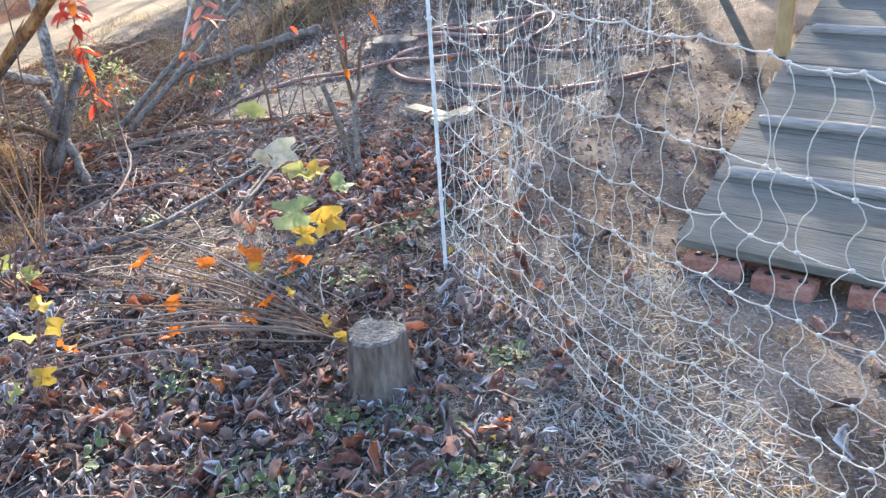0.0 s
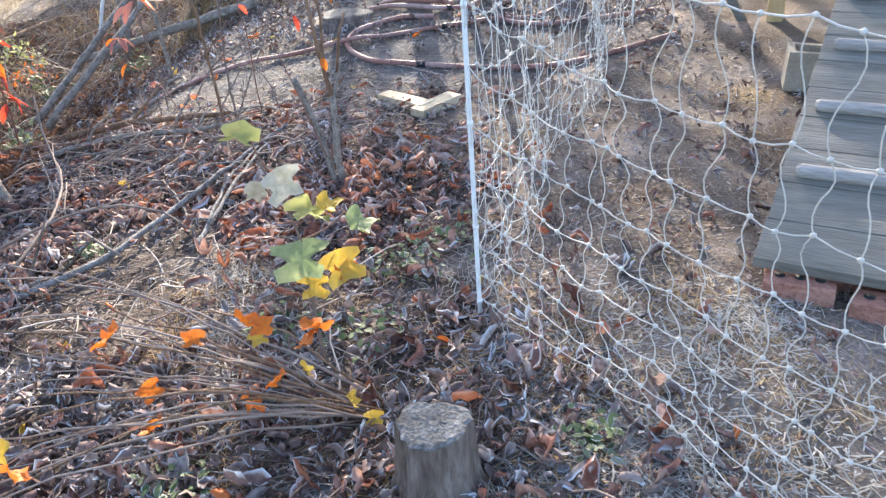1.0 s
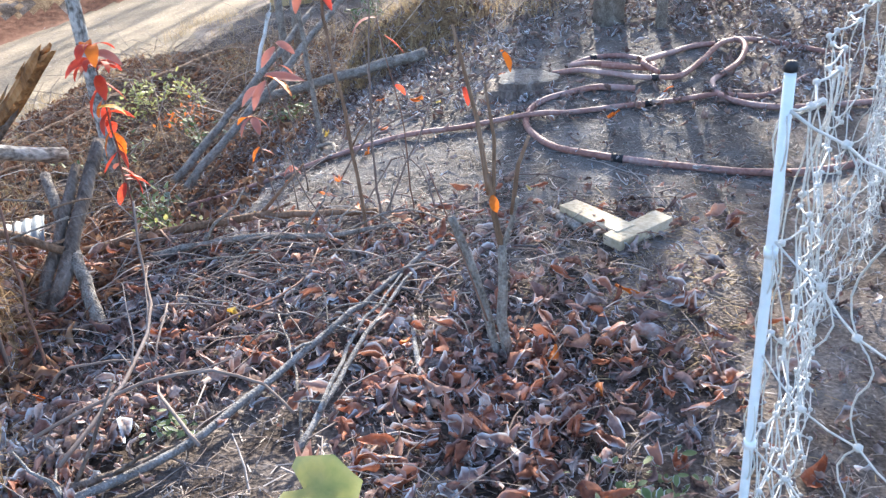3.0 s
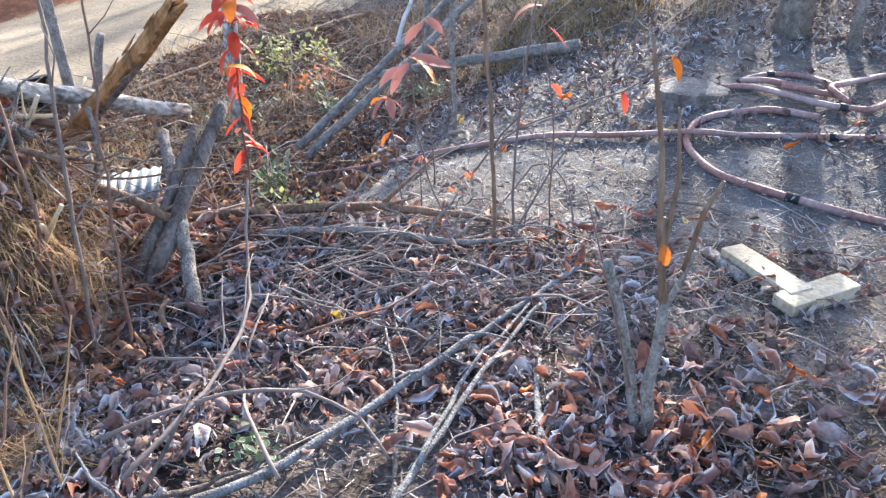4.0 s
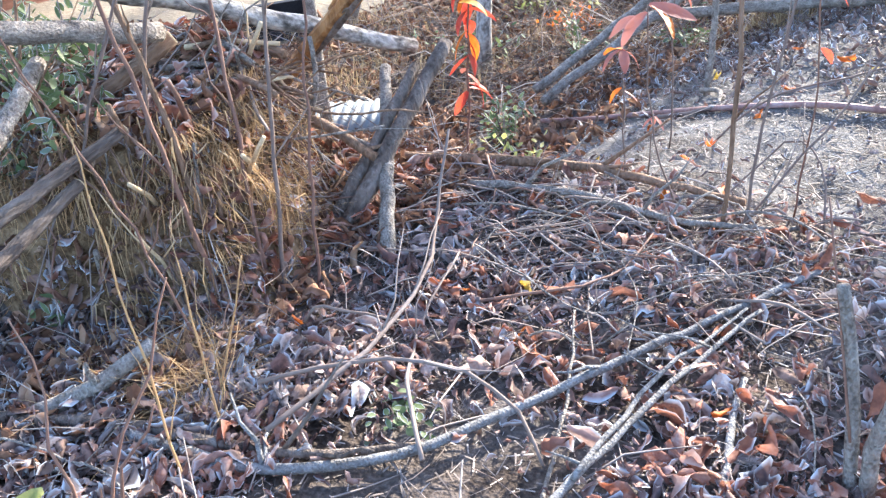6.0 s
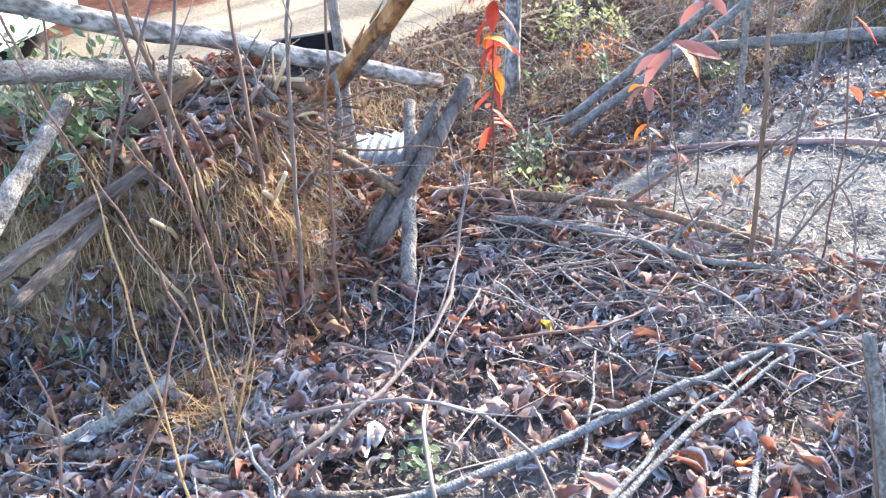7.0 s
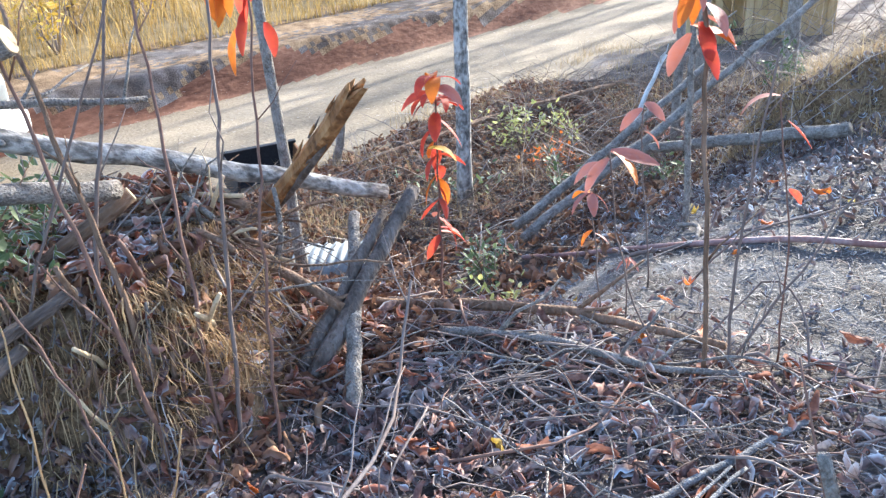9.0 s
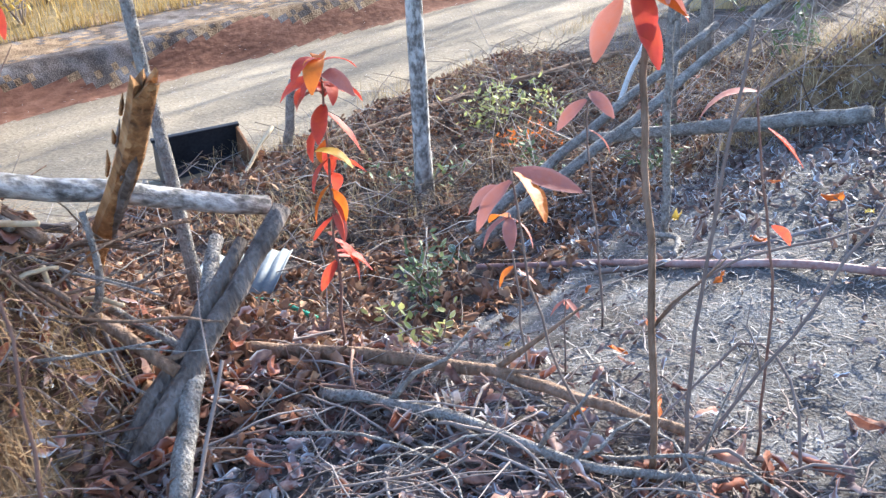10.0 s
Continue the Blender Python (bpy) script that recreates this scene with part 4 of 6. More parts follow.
def stump(at, r, h, label):
    ob = thing("tree_stump", label, "tree stump", at=at)
    bm = bmesh.new()
    n = 36
    flare = [1.02 + 0.09 * math.sin(3 * 6.2832 * k / n + r * 90) + 0.05 * math.sin(7 * 6.2832 * k / n) + rng.uniform(-0.07, 0.07) for k in range(n)]
    rings = []
    for z, k in ((-0.05, 1.45), (0.015, 1.28), (h * 0.35, 1.08), (h * 0.8, 1.0), (h, 0.985)):
        rings.append([bm.verts.new((r * k * (1 + (flare[j] - 1) * k) * math.cos(6.2832 * j / n), r * k * (1 + (flare[j] - 1) * k) * math.sin(6.2832 * j / n), z)) for j in range(n)])
    for a, b in zip(rings, rings[1:]):
        for j in range(n):
            bm.faces.new((a[j], a[(j + 1) % n], b[(j + 1) % n], b[j]))
    part("bark", bm, "bark_dark", ob)
    bm = bmesh.new()
    prev = None
    for k in range(7):
        q = 1 - k / 7
        ring = [bm.verts.new((r * 0.97 * q * flare[j] * math.cos(6.2832 * j / n), r * 0.97 * q * flare[j] * math.sin(6.2832 * j / n), h + 0.003 + 0.0012 * (k % 2) + rng.uniform(-.0015, .0015) * (h > .1) - (0.004 if k == 0 else 0))) for j in range(n)]
        if prev:
            for j in range(n):
                bm.faces.new((prev[j], prev[(j + 1) % n], ring[(j + 1) % n], ring[j]))
        prev = ring
    bm.faces.new(prev)
    part("cut_top", bm, "stump_top", ob, "frosted sawn top with rings", smooth=False)
    return ob


stump((-0.165, 2.14, gz(-.165, 2.14)), 0.080, 0.205, "low brown tree stump with a frosted sawn top")
stump((-0.42, 6.40, gz(-.42, 6.4)), 0.165, 0.045, "wide low tree stump by the coiled hose")


# ---- upright stubs in the brush heap ----
def stake_pair():
    ob = thing("split_stake", "forked grey dead stem leaning out of the brush heap", "dead stem", at=(-2.07, 4.24, -0.09))
    for off, top, r in (((0, 0, 0), (0.02, 0.55, 0.46), 0.031), ((-0.046, 0.0, 0.01), (-0.05, 0.46, 0.39), 0.025)):
        bm = bmesh.new()
        pts = bend(off, top, 9, 0.0, 0.012)
        tube(bm, pts, taper(r, r * 0.78, 9), 11, 0.14)
        part("prong", bm, "bark_dark", ob)


stake_pair()
branch("dead_stem", "short upright grey stem in the brush heap", "dead stem", [(-1.80, 4.10, -0.25), (-1.94, 4.28, -0.05), (-2.17, 4.58, 0.15), (-2.30, 4.75, 0.24)], 0.029, 0.020, "bark_gray", 1, sides=10)


def broken_trunk():
    base, top = Vector((-2.72, 4.62, 0.12)), Vector((-1.915, 4.38, 0.82))
    ob = thing("tree_snag", "snapped rotten trunk with orange-brown splintered wood", "tree snag", at=base)
    axis_ = top - base
    d = axis_.normalized()
    wide = d.cross(Vector((-0.65, 0.76, -0.1))).normalized()
    thin = d.cross(wide)
    n, rings = 18, 16
    ridge = [rng.uniform(-0.22, 0.22) for _ in range(n)]
    bm = bmesh.new()
    grid = []
    for k in range(rings):
        t = k / (rings - 1)
        w = 0.027 + 0.004 * math.sin(math.pi * t)
        mid = axis_ * t + wide * (0.010 * math.sin(5 * t + 1)) + thin * 0.006 * math.sin(8 * t)
        ring = []
        for q in range(n):
            a = 6.2832 * q / n
            m = 1 + ridge[q] + rng.uniform(-0.07, 0.07)
            end = d * (rng.uniform(-0.045, 0.045) if k == rings - 1 else 0)
            ring.append(bm.verts.new(mid + wide * math.cos(a) * w * m + thin * math.sin(a) * w * 0.85 * m + end))
        grid.append(ring)
    for a, b in zip(grid, grid[1:]):
        for q in range(n):
            bm.faces.new((a[q], a[(q + 1) % n], b[(q + 1) % n], b[q]))
    bm.faces.new(grid[0][::-1])
    tip = bm.verts.new(axis_ - d * 0.03)
    for q in range(n):
        bm.faces.new((grid[-1][q], grid[-1][(q + 1) % n], tip))
    part("splintered_wood", bm, "rot", ob, smooth=False)
    for k in range(11):
        t, a = rng.uniform(.15, .97), rng.uniform(0, 6.28)
        p = axis_ * t + (wide * math.cos(a) * 1.1 + thin * math.sin(a) * .8) * 0.027
        bm = bmesh.new()
        out = (wide * math.cos(a) + thin * math.sin(a)) * rng.uniform(.004, .02)
        n_ = rng.uniform(.05, .14)
        tube(bm, [p, p + d * n_ * .5 + out * .3, p + d * n_ + out], [.004, .0055, .001], 4, .2)
        part("splinter", bm, rng.choice(["rot", "rot", "bark_dark"]), ob, smooth=False)
    bm = bmesh.new()
    tube(bm, [axis_ * t + wide * -.022 + thin * .012 for t in (.25, .4, .55, .7, .8)], [.004, .013, .015, .012, .003], 7, .2)
    part("bark", bm, "bark_dark", ob, "strip of dark grey bark", smooth=False)


broken_trunk()
branch("dead_stem", "thin pale dead stem with a snapped tip", "dead stem", [(-2.42, 4.36, 0.02), (-2.36, 4.38, 0.16), (-2.31, 4.4, 0.28), (-2.32, 4.4, 0.45)], 0.015, 0.008, "bark_gray", 2)
branch("dead_stem", "whitish stub poking out of the grass", "dead stem", [(-2.28, 3.92, 0.2), (-2.19, 3.86, 0.06)], 0.012, 0.014, "bark_gray")


# ---- live saplings, seedlings, leaves ----
def leaf_part(mat, parent, at, yaw, droop, length, width, curl=0.95, fold=0.35, name="leaf", seg=6):
    s = Soup()
    s.add(*place(leaf_shape(length, width, -curl, fold, seg=seg), (0, 0, 0), 0, 0, 0))
    ob = link_mesh(name, s.mesh(name), mat, parent)
    ob.matrix_local = Matrix.Translation(at) @ Euler((rng.uniform(-.5, .5), droop, yaw)).to_matrix().to_4x4()
    return ob


def sapling(name, label, pts, r0, r1, mat, leaves=(), twigs=0, category="sapling", group=""):
    """leaves: (x, y, z, yaw, droop, length, material), the place in the world."""
    ob = branch(name, label, category, pts, r0, r1, mat, twigs, group=group, sides=6, rough=0.03)
    o = Vector(pts[0])
    for x, y, z, yaw, droop, ln, lm in leaves:
        leaf_part(lm, ob, Vector((x, y, z)) - o, yaw, droop, ln, ln * rng.uniform(0.33, 0.42), curl=rng.uniform(0.2, 1.1) + (1.1 if droop < 0 else 0), fold=rng.uniform(0.15, 0.5), seg=8)
    return ob


def red_plant():
    base, top = Vector((-2.11, 5.00, gz(-2.11, 5.0))), Vector((-2.175, 5.11, 0.66))
    leaves = []
    for k in range(32):
        whorl = k < 14
        z = rng.uniform(0.55, 0.68) if whorl else 0.06 + 0.5 * (k - 14 + rng.random()) / 18
        p = base.lerp(top, (z - base.z) / (top.z - base.z))
        leaves.append((p.x, p.y, p.z, 6.28 * k / 14 + rng.uniform(-.3, .3) if whorl else rng.uniform(0, 6.28), rng.uniform(-0.5, -0.05) if whorl else rng.uniform(0.2, 1.1), rng.uniform(0.10, 0.16), rng.choice(["red_leaf", "red_leaf", "red_leaf", "orange_leaf", "pink_leaf"])))
    leaves.append((-2.18, 5.05, 0.42, 0.4, -0.2, 0.13, "yellow_leaf"))
    sapling("red_leaved_seedling", "slender seedling hung with drooping scarlet and orange leaves", [base, base.lerp(top, .35), base.lerp(top, .7), top], 0.006, 0.003, "redtwig", leaves)


red_plant()


def pink_plant():
    leaves = [(-1.31, 4.73, 0.60, -2.0, .55, 0.12, "pink_leaf"), (-1.30, 4.73, 0.62, -0.4, 0.3, 0.13, "orange_leaf"), (-1.31, 4.74, 0.62, 0.2, 0.15, 0.14, "pink_leaf"), (-1.33, 4.73, 0.58, -2.9, 0.35, 0.12, "pink_leaf")]
    sapling("pink_leaved_seedling", "thin seedling with a few frost-rimmed pink and orange leaves", [(-1.18, 4.88, gz(-1.18, 4.88)), (-1.26, 4.84, 0.1), (-1.30, 4.78, 0.35), (-1.31, 4.73, 0.62)], 0.004, 0.002, "twig", leaves)
    leaves = [(-1.49, 5.0, 0.38, a, rng.uniform(.1, .6), 0.10, rng.choice(["pink_leaf", "pink_leaf", "orange_leaf"])) for a in (0.2, -1.0, -2.2, 2.7)]
    leaves += [(-1.48, 5.0, 0.25, -2.4, .6, 0.07, "orange_leaf"), (-1.47, 5.0, 0.24, 0.4, .5, 0.06, "pink_leaf")]
    sapling("pink_leaved_seedling", "small seedling topped with drooping pink leaves", [(-1.42, 4.98, gz(-1.42, 4.98)), (-1.45, 4.98, 0.1), (-1.49, 5.0, 0.39)], 0.004, 0.002, "twig", leaves)
    leaves = [(-1.4, 5.12, 0.12, a, .6, 0.06, "pink_leaf") for a in (0, 2, 4)]
    sapling("pink_leaved_seedling", "tiny frosted seedling on the bare soil", [(-1.4, 5.12, gz(-1.4, 5.12)), (-1.4, 5.12, 0.12)], 0.003, 0.002, "twig", leaves)


pink_plant()
sapling("pink_leaved_seedling", "thin seedling with mauve frosted leaves on the slope", [(-1.44, 5.42, gz(-1.44, 5.42)), (-1.46, 5.4, 0.2), (-1.47, 5.36, 0.46), (-1.46, 5.35, 0.60)], 0.004, 0.002, "twig", [(-1.47, 5.35, 0.58, -2.2, .5, .11, "pink_leaf"), (-1.46, 5.35, 0.60, -0.6, .1, .11, "pink_leaf"), (-1.46, 5.35, 0.5, .6, .5, .09, "pink_leaf")])
sapling("pink_leaved_seedling", "tall thin seedling with one mauve and one red leaf", [(-0.86, 5.02, gz(-.86, 5.02)), (-0.87, 5.0, 0.3), (-0.90, 4.95, 0.6), (-0.92, 4.93, 0.78)], 0.004, 0.002, "redtwig", [(-0.92, 4.93, 0.77, 3.5, -.1, .12, "pink_leaf"), (-0.90, 4.95, 0.70, 0.3, .7, .10, "red_leaf"), (-0.88, 4.98, 0.5, 1.2, .6, .08, "red_leaf")])
crown = [(-1.12 + rng.uniform(-.03, .03), 4.83, rng.uniform(0.93, 1.22), rng.uniform(0, 6.28), rng.uniform(0.2, 1.0), rng.uniform(0.10, 0.15), rng.choice(["red_leaf", "orange_leaf", "pink_leaf", "pink_leaf"])) for _ in range(22)]
sapling("young_tree", "slim bare sapling with a tuft of red leaves at its top", [(-1.02, 4.82, gz(-1.02, 4.82) - .02), (-1.04, 4.82, 0.3), (-1.09, 4.83, 0.8), (-1.13, 4.84, 1.5)], 0.0085, 0.006, "bark_brown", crown, 1)
sapling("young_tree", "thin bare sapling beside a thicker one", [(-0.96, 4.84, gz(-.96, 4.84)), (-0.97, 4.86, 0.3), (-0.93, 4.9, 0.9)], 0.006, 0.003, "twig", (), 3)
sapling("young_tree", "slanting thin bare stem", [(-1.0, 4.85, gz(-1, 4.85)), (-0.86, 4.97, 0.18), (-0.72, 5.2, 0.5)], 0.005, 0.003, "twig", (), 3)
sapling("young_tree", "thin straight bare sapling on the slope", [(-1.60, 6.28, gz(-1.6, 6.28)), (-1.63, 6.3, 0.4), (-1.68, 6.3, 2.0)], 0.018, 0.010, "bark_gray", (), 3)
sapling("young_tree", "low bent twig with a reddish leaf", [(-1.3, 5.5, gz(-1.3, 5.5)), (-1.1, 5.55, 0.12), (-0.7, 5.7, 0.28), (-0.5, 5.8, 0.42)], 0.005, 0.003, "twig", [(-0.7, 5.7, 0.28, -1.0, .8, .1, "red_leaf"), (-0.52, 5.8, .42, 0.5, .9, .12, "orange_leaf")], 3)


def cut_sapling():
    ob = thing("coppiced_sapling", "cut sapling clump with one grey stub and sprouting stems", "sapling", at=(-0.40, 3.90, -0.05))
    o = Vector((-0.40, 3.90, -0.05))
    for pts, r0, r1, mat, nm in (
            ([(-0.43, 3.9, -.05), (-0.47, 3.92, .15), (-0.51, 3.93, .3), (-0.55, 3.93, .42)], 0.014, 0.012, "bark_gray", "stub"),
            ([(-0.40, 3.9, -.05), (-0.42, 3.9, .1), (-0.41, 3.9, .25), (-0.41, 3.9, .35)], 0.017, 0.012, "bark_gray", "stem"),
            ([(-0.41, 3.9, .33), (-0.38, 3.9, .42), (-0.365, 3.9, .49)], 0.008, 0.006, "bark_gray", "stem"),
            ([(-0.41, 3.9, .33), (-0.43, 3.9, .45), (-0.44, 3.9, .56)], 0.010, 0.008, "bark_brown", "stem"),
            ([(-0.44, 3.9, .5), (-0.46, 3.9, .7), (-0.51, 3.9, .95)], 0.008, 0.004, "bark_brown", "shoot"),
            ([(-0.43, 3.9, .45), (-0.42, 3.91, .65), (-0.44, 3.92, .80)], 0.0065, 0.003, "bark_brown", "shoot"),
            ([(-0.38, 3.9, .44), (-0.36, 3.9, .58), (-0.33, 3.9, .66)], 0.007, 0.004, "bark_brown", "shoot"),
            ([(-0.46, 3.9, .10), (-0.54, 3.93, .35), (-0.62, 4.0, .55)], 0.003, 0.002, "redtwig", "shoot"),
            ([(-0.39, 3.9, .0), (-0.30, 3.85, .2), (-0.24, 3.84, .28)], 0.003, 0.002, "redtwig", "shoot")):
        bm = bmesh.new()
        dense = []
        for a, b in zip(pts, pts[1:]):
            dense += [Vector(a).lerp(Vector(b), k / 3) - o for k in range(3)]
        dense.append(Vector(pts[-1]) - o)
        tube(bm, dense, taper(r0, r1, len(dense) - 1), 8, 0.08)
        part(nm, bm, mat, ob)
    leaf_part("orange_leaf", ob, Vector((-0.43, 3.89, .5)) - o, -1.2, .9, .05, .028)


cut_sapling()


def maple_part(mat, parent, at, yaw, droop, size, cup=0.35):
    s = Soup()
    s.add(*maple_shape(size, cup))
    ob = link_mesh("leaf", s.mesh("leaf"), mat, parent)
    ob.matrix_local = Matrix.Translation(at) @ Euler((rng.uniform(-.4, .4), droop, yaw)).to_matrix().to_4x4()
    return ob


def green_seedling():
    base = Vector((-0.43, 2.64, gz(-.43, 2.64)))
    ob = branch("tulip_tree_seedling", "young tree with large pale green and yellow lobed leaves", "seedling", [base, (-0.44, 2.64, .2), (-0.45, 2.64, .4), (-0.52, 2.64, .60)], 0.006, 0.003, "twig", 2, sides=6, rough=0)
    for x, z, yaw, droop, size, mat in ((-0.55, .65, -1.9, .15, .075, "green_leaf"), (-0.50, .58, -0.7, 1.0, .085, "gray_leaf"), (-0.53, .54, 2.5, .8, .07, "gray_leaf"), (-0.44, .50, -1.3, .45, .085, "green_leaf"), (-0.41, .50, -0.3, .6, .06, "yellow_leaf"), (-0.34, .46, -0.4, .7, .08, "mid_leaf"), (-0.46, .40, -1.6, .9, .115, "mid_leaf"), (-0.38, .36, -0.9, 1.1, .095, "yellow_leaf"), (-0.44, .30, -1.7, 1.0, .07, "yellow_leaf"), (-0.36, .33, -1.2, 1.0, .06, "orange_leaf")):
        at = Vector((x + .018, 2.62, z + (.04 if z > .62 else .005 - .03 * (.6 - z))))
        maple_part(mat, ob, at - base, yaw, droop, size * .9)
        zs = max(.12, z - .08)
        stem = Vector((-0.435 - .03 * max(0, zs - .1) - .28 * max(0, zs - .4), 2.64, zs))
        bm = bmesh.new()
        tube(bm, bend(stem - base, at - base, 4, -.012, .01), taper(.0028, .0018, 4), 5)
        part("petiole", bm, "redtwig", ob)


green_seedling()


def bent_shrub():
    """Cut shrub whose long canes lie out over the leaves."""
    base = Vector((-0.27, 2.42, gz(-.27, 2.42)))
    ob = thing("fallen_shrub", "bent shrub with long bare canes and a few orange leaves", "shrub", at=base)
    ends = []
    for k in range(24):
        a = math.pi + rng.uniform(-0.62, 0.5)
        n = rng.uniform(0.75, 1.5)
        e = Vector((base.x + n * math.cos(a), base.y + n * math.sin(a), 0))
        e.z = gz(e.x, e.y) + rng.uniform(0.02, 0.38)
        bm = bmesh.new()
        pts = bend((rng.uniform(-.03, .03), rng.uniform(-.03, .03), 0), e - base, 10, rng.uniform(0.02, 0.14), 0.014)
        r = rng.uniform(0.0028, 0.0052)
        tube(bm, pts, taper(r, r * 0.4, 10), 5)
        part("cane", bm, rng.choice(["twig", "twig", "bark_brown"]), ob)
        ends += pts[4:]
    for x, y, z, size in ((-0.86, 2.4, .32, .06), (-0.57, 2.4, .32, .05), (-0.52, 2.38, .33, .045), (-0.44, 2.38, .29, .06), (-0.41, 2.36, .27, .05), (-0.83, 2.4, .16, .045), (-0.69, 2.4, .29, .04), (-0.80, 2.36, .08, .05), (-0.60, 2.36, .12, .05), (-0.50, 2.36, .18, .045)):
        maple_part("orange_leaf", ob, Vector((x, y, z)) - base, rng.uniform(0, 6.28), rng.uniform(.3, 1.2), size, .5)
    for x, y, z in ((-0.36, 2.36, .1), (-0.45, 2.36, .2), (-0.55, 2.4, .28), (-0.3, 2.36, .05)):
        maple_part("yellow_leaf", ob, Vector((x, y, z)) - base, rng.uniform(0, 6.28), rng.uniform(.3, 1.2), .035, .5)


bent_shrub()


def left_shrub():
    base = Vector((-1.62, 2.95, gz(-1.62, 2.95)))
    ob = thing("yellowing_shrub", "thin shrub with a few pale yellow-green leaves", "shrub", at=base)
    for k in range(8):
        e = Vector((rng.uniform(-.35, .3), rng.uniform(-.3, .3), rng.uniform(.25, .6)))
        bm = bmesh.new()
        tube(bm, bend((0, 0, 0), e, 6, 0.0, 0.04), taper(0.005, 0.002, 6), 5)
        part("stem", bm, "redtwig", ob)
    for x, z in ((.0, .22), (.05, .16), (-.1, .2)):
        maple_part("green_leaf", ob, (x, -.05, z), rng.uniform(0, 6.28), .9, .06)


left_shrub()


def yellow_seedling():
    base = Vector((-1.13, 2.12, gz(-1.13, 2.12)))
    ob = branch("yellow_seedling", "thin seedling with yellowing lobed leaves in the litter", "seedling", [base, base + Vector((.02, 0, .2)), base + Vector((.06, .02, .42))], 0.005, 0.003, "redtwig", 3, sides=6, rough=0)
    for x, z, m in ((.06, .42, "yellow_leaf"), (.0, .3, "green_leaf"), (.1, .28, "orange_leaf"), (.03, .2, "yellow_leaf"), (.12, .36, "yellow_leaf"), (-.05, .15, "green_leaf")):
        maple_part(m, ob, (x, -.02, z), rng.uniform(0, 6.28), rng.uniform(.4, 1.1), .05)


yellow_seedling()


def weed_clump(x, y, n, spread, label="low frosted green weeds"):
    z = gz(x, y)
    ob = thing("weed_clump", label, "weed", "weeds in the leaf litter", (x, y, z))
    s = Soup()
    for _ in range(n):
        sh = leaf_shape(rng.uniform(.015, .035), rng.uniform(.012, .024), rng.uniform(-1, 0.3), .2, 3)
        s.add(*place(sh, (rng.gauss(0, spread), rng.gauss(0, spread), rng.uniform(.01, .05)), rng.uniform(0, 6.28), rng.uniform(-.6, .6), rng.uniform(-.7, .3)))
    tagged(link_mesh("leaves", s.mesh("leaves"), "weed", ob), kind="stuff")


for x, y, n, sp in ((-.77, 2.23, 90, .05), (.2, 2.21, 70, .035), (-.23, 1.94, 90, .05), (.11, 1.73, 110, .06), (-.9, 1.9, 60, .05), (-.45, 1.75, 80, .06), (-.2, 3.15, 90, .07), (-.05, 3.3, 70, .06), (-1.35, 3.62, 50, .04), (-.05, 1.95, 60, .05), (-0.55, 2.85, 60, .07), (-.3, 2.75, 60, .06)):
    weed_clump(x, y, n, sp)


# bare stems growing through the brush mound
for k, (x, y, tx, ty, tz, r) in enumerate(((-2.05, 3.85, -2.45, 4.1, 1.35, .008), (-2.02, 3.88, -2.2, 4.2, 1.5, .008), (-2.12, 3.75, -2.55, 3.75, 1.3, .012), (-2.08, 3.7, -2.35, 3.6, 1.3, .009), (-2.3, 3.7, -2.3, 3.95, 1.25, .008), (-2.35, 3.55, -2.7, 3.5, 1.2, .008), (-1.95, 3.95, -2.02, 4.15, 1.3, .006), (-2.45, 3.5, -2.2, 3.9, 1.2, .006), (-2.5, 3.4, -2.9, 3.9, 1.25, .007), (-1.98, 3.55, -2.35, 3.35, 1.0, .005))):
    lv = []
    if k in (1, 6):
        lv = [(tx + rng.uniform(-.05, .05), ty, rng.uniform(.95, 1.2), rng.uniform(0, 6.28), rng.uniform(.9, 1.4), rng.uniform(.10, .14), "red_leaf" if k == 6 else "orange_leaf") for _ in range(4)]
    z0 = gz(x, y) - .02
    sapling("bare_sapling", "thin bare grey-brown sapling growing from the brush mound", [(x, y, z0), (x + (tx - x) * .3, y + (ty - y) * .3, z0 + (tz - z0) * .35), (x + (tx - x) * .7, y + (ty - y) * .7, z0 + (tz - z0) * .7), (tx, ty, tz)], r * .9, r * .4, ("redtwig", "twig", "bark_brown")[k % 3], lv, 4, group="saplings of the brush mound")
for k, (x, y, dx, dy, h) in enumerate(((-1.62, 3.18, -.25, .1, .75), (-1.68, 3.34, -.1, .05, .45), (-1.78, 3.42, .08, .08, .42))):
    sapling("weed_stalk", "tall dry golden weed stalk", [(x, y, gz(x, y)), (x + dx * .5, y + dy * .5, gz(x, y) + h * .5), (x + dx, y + dy, gz(x, y) + h)], .0036, .0016, "thatch", (), 2, category="dry stalk", group="dry weed stalks")


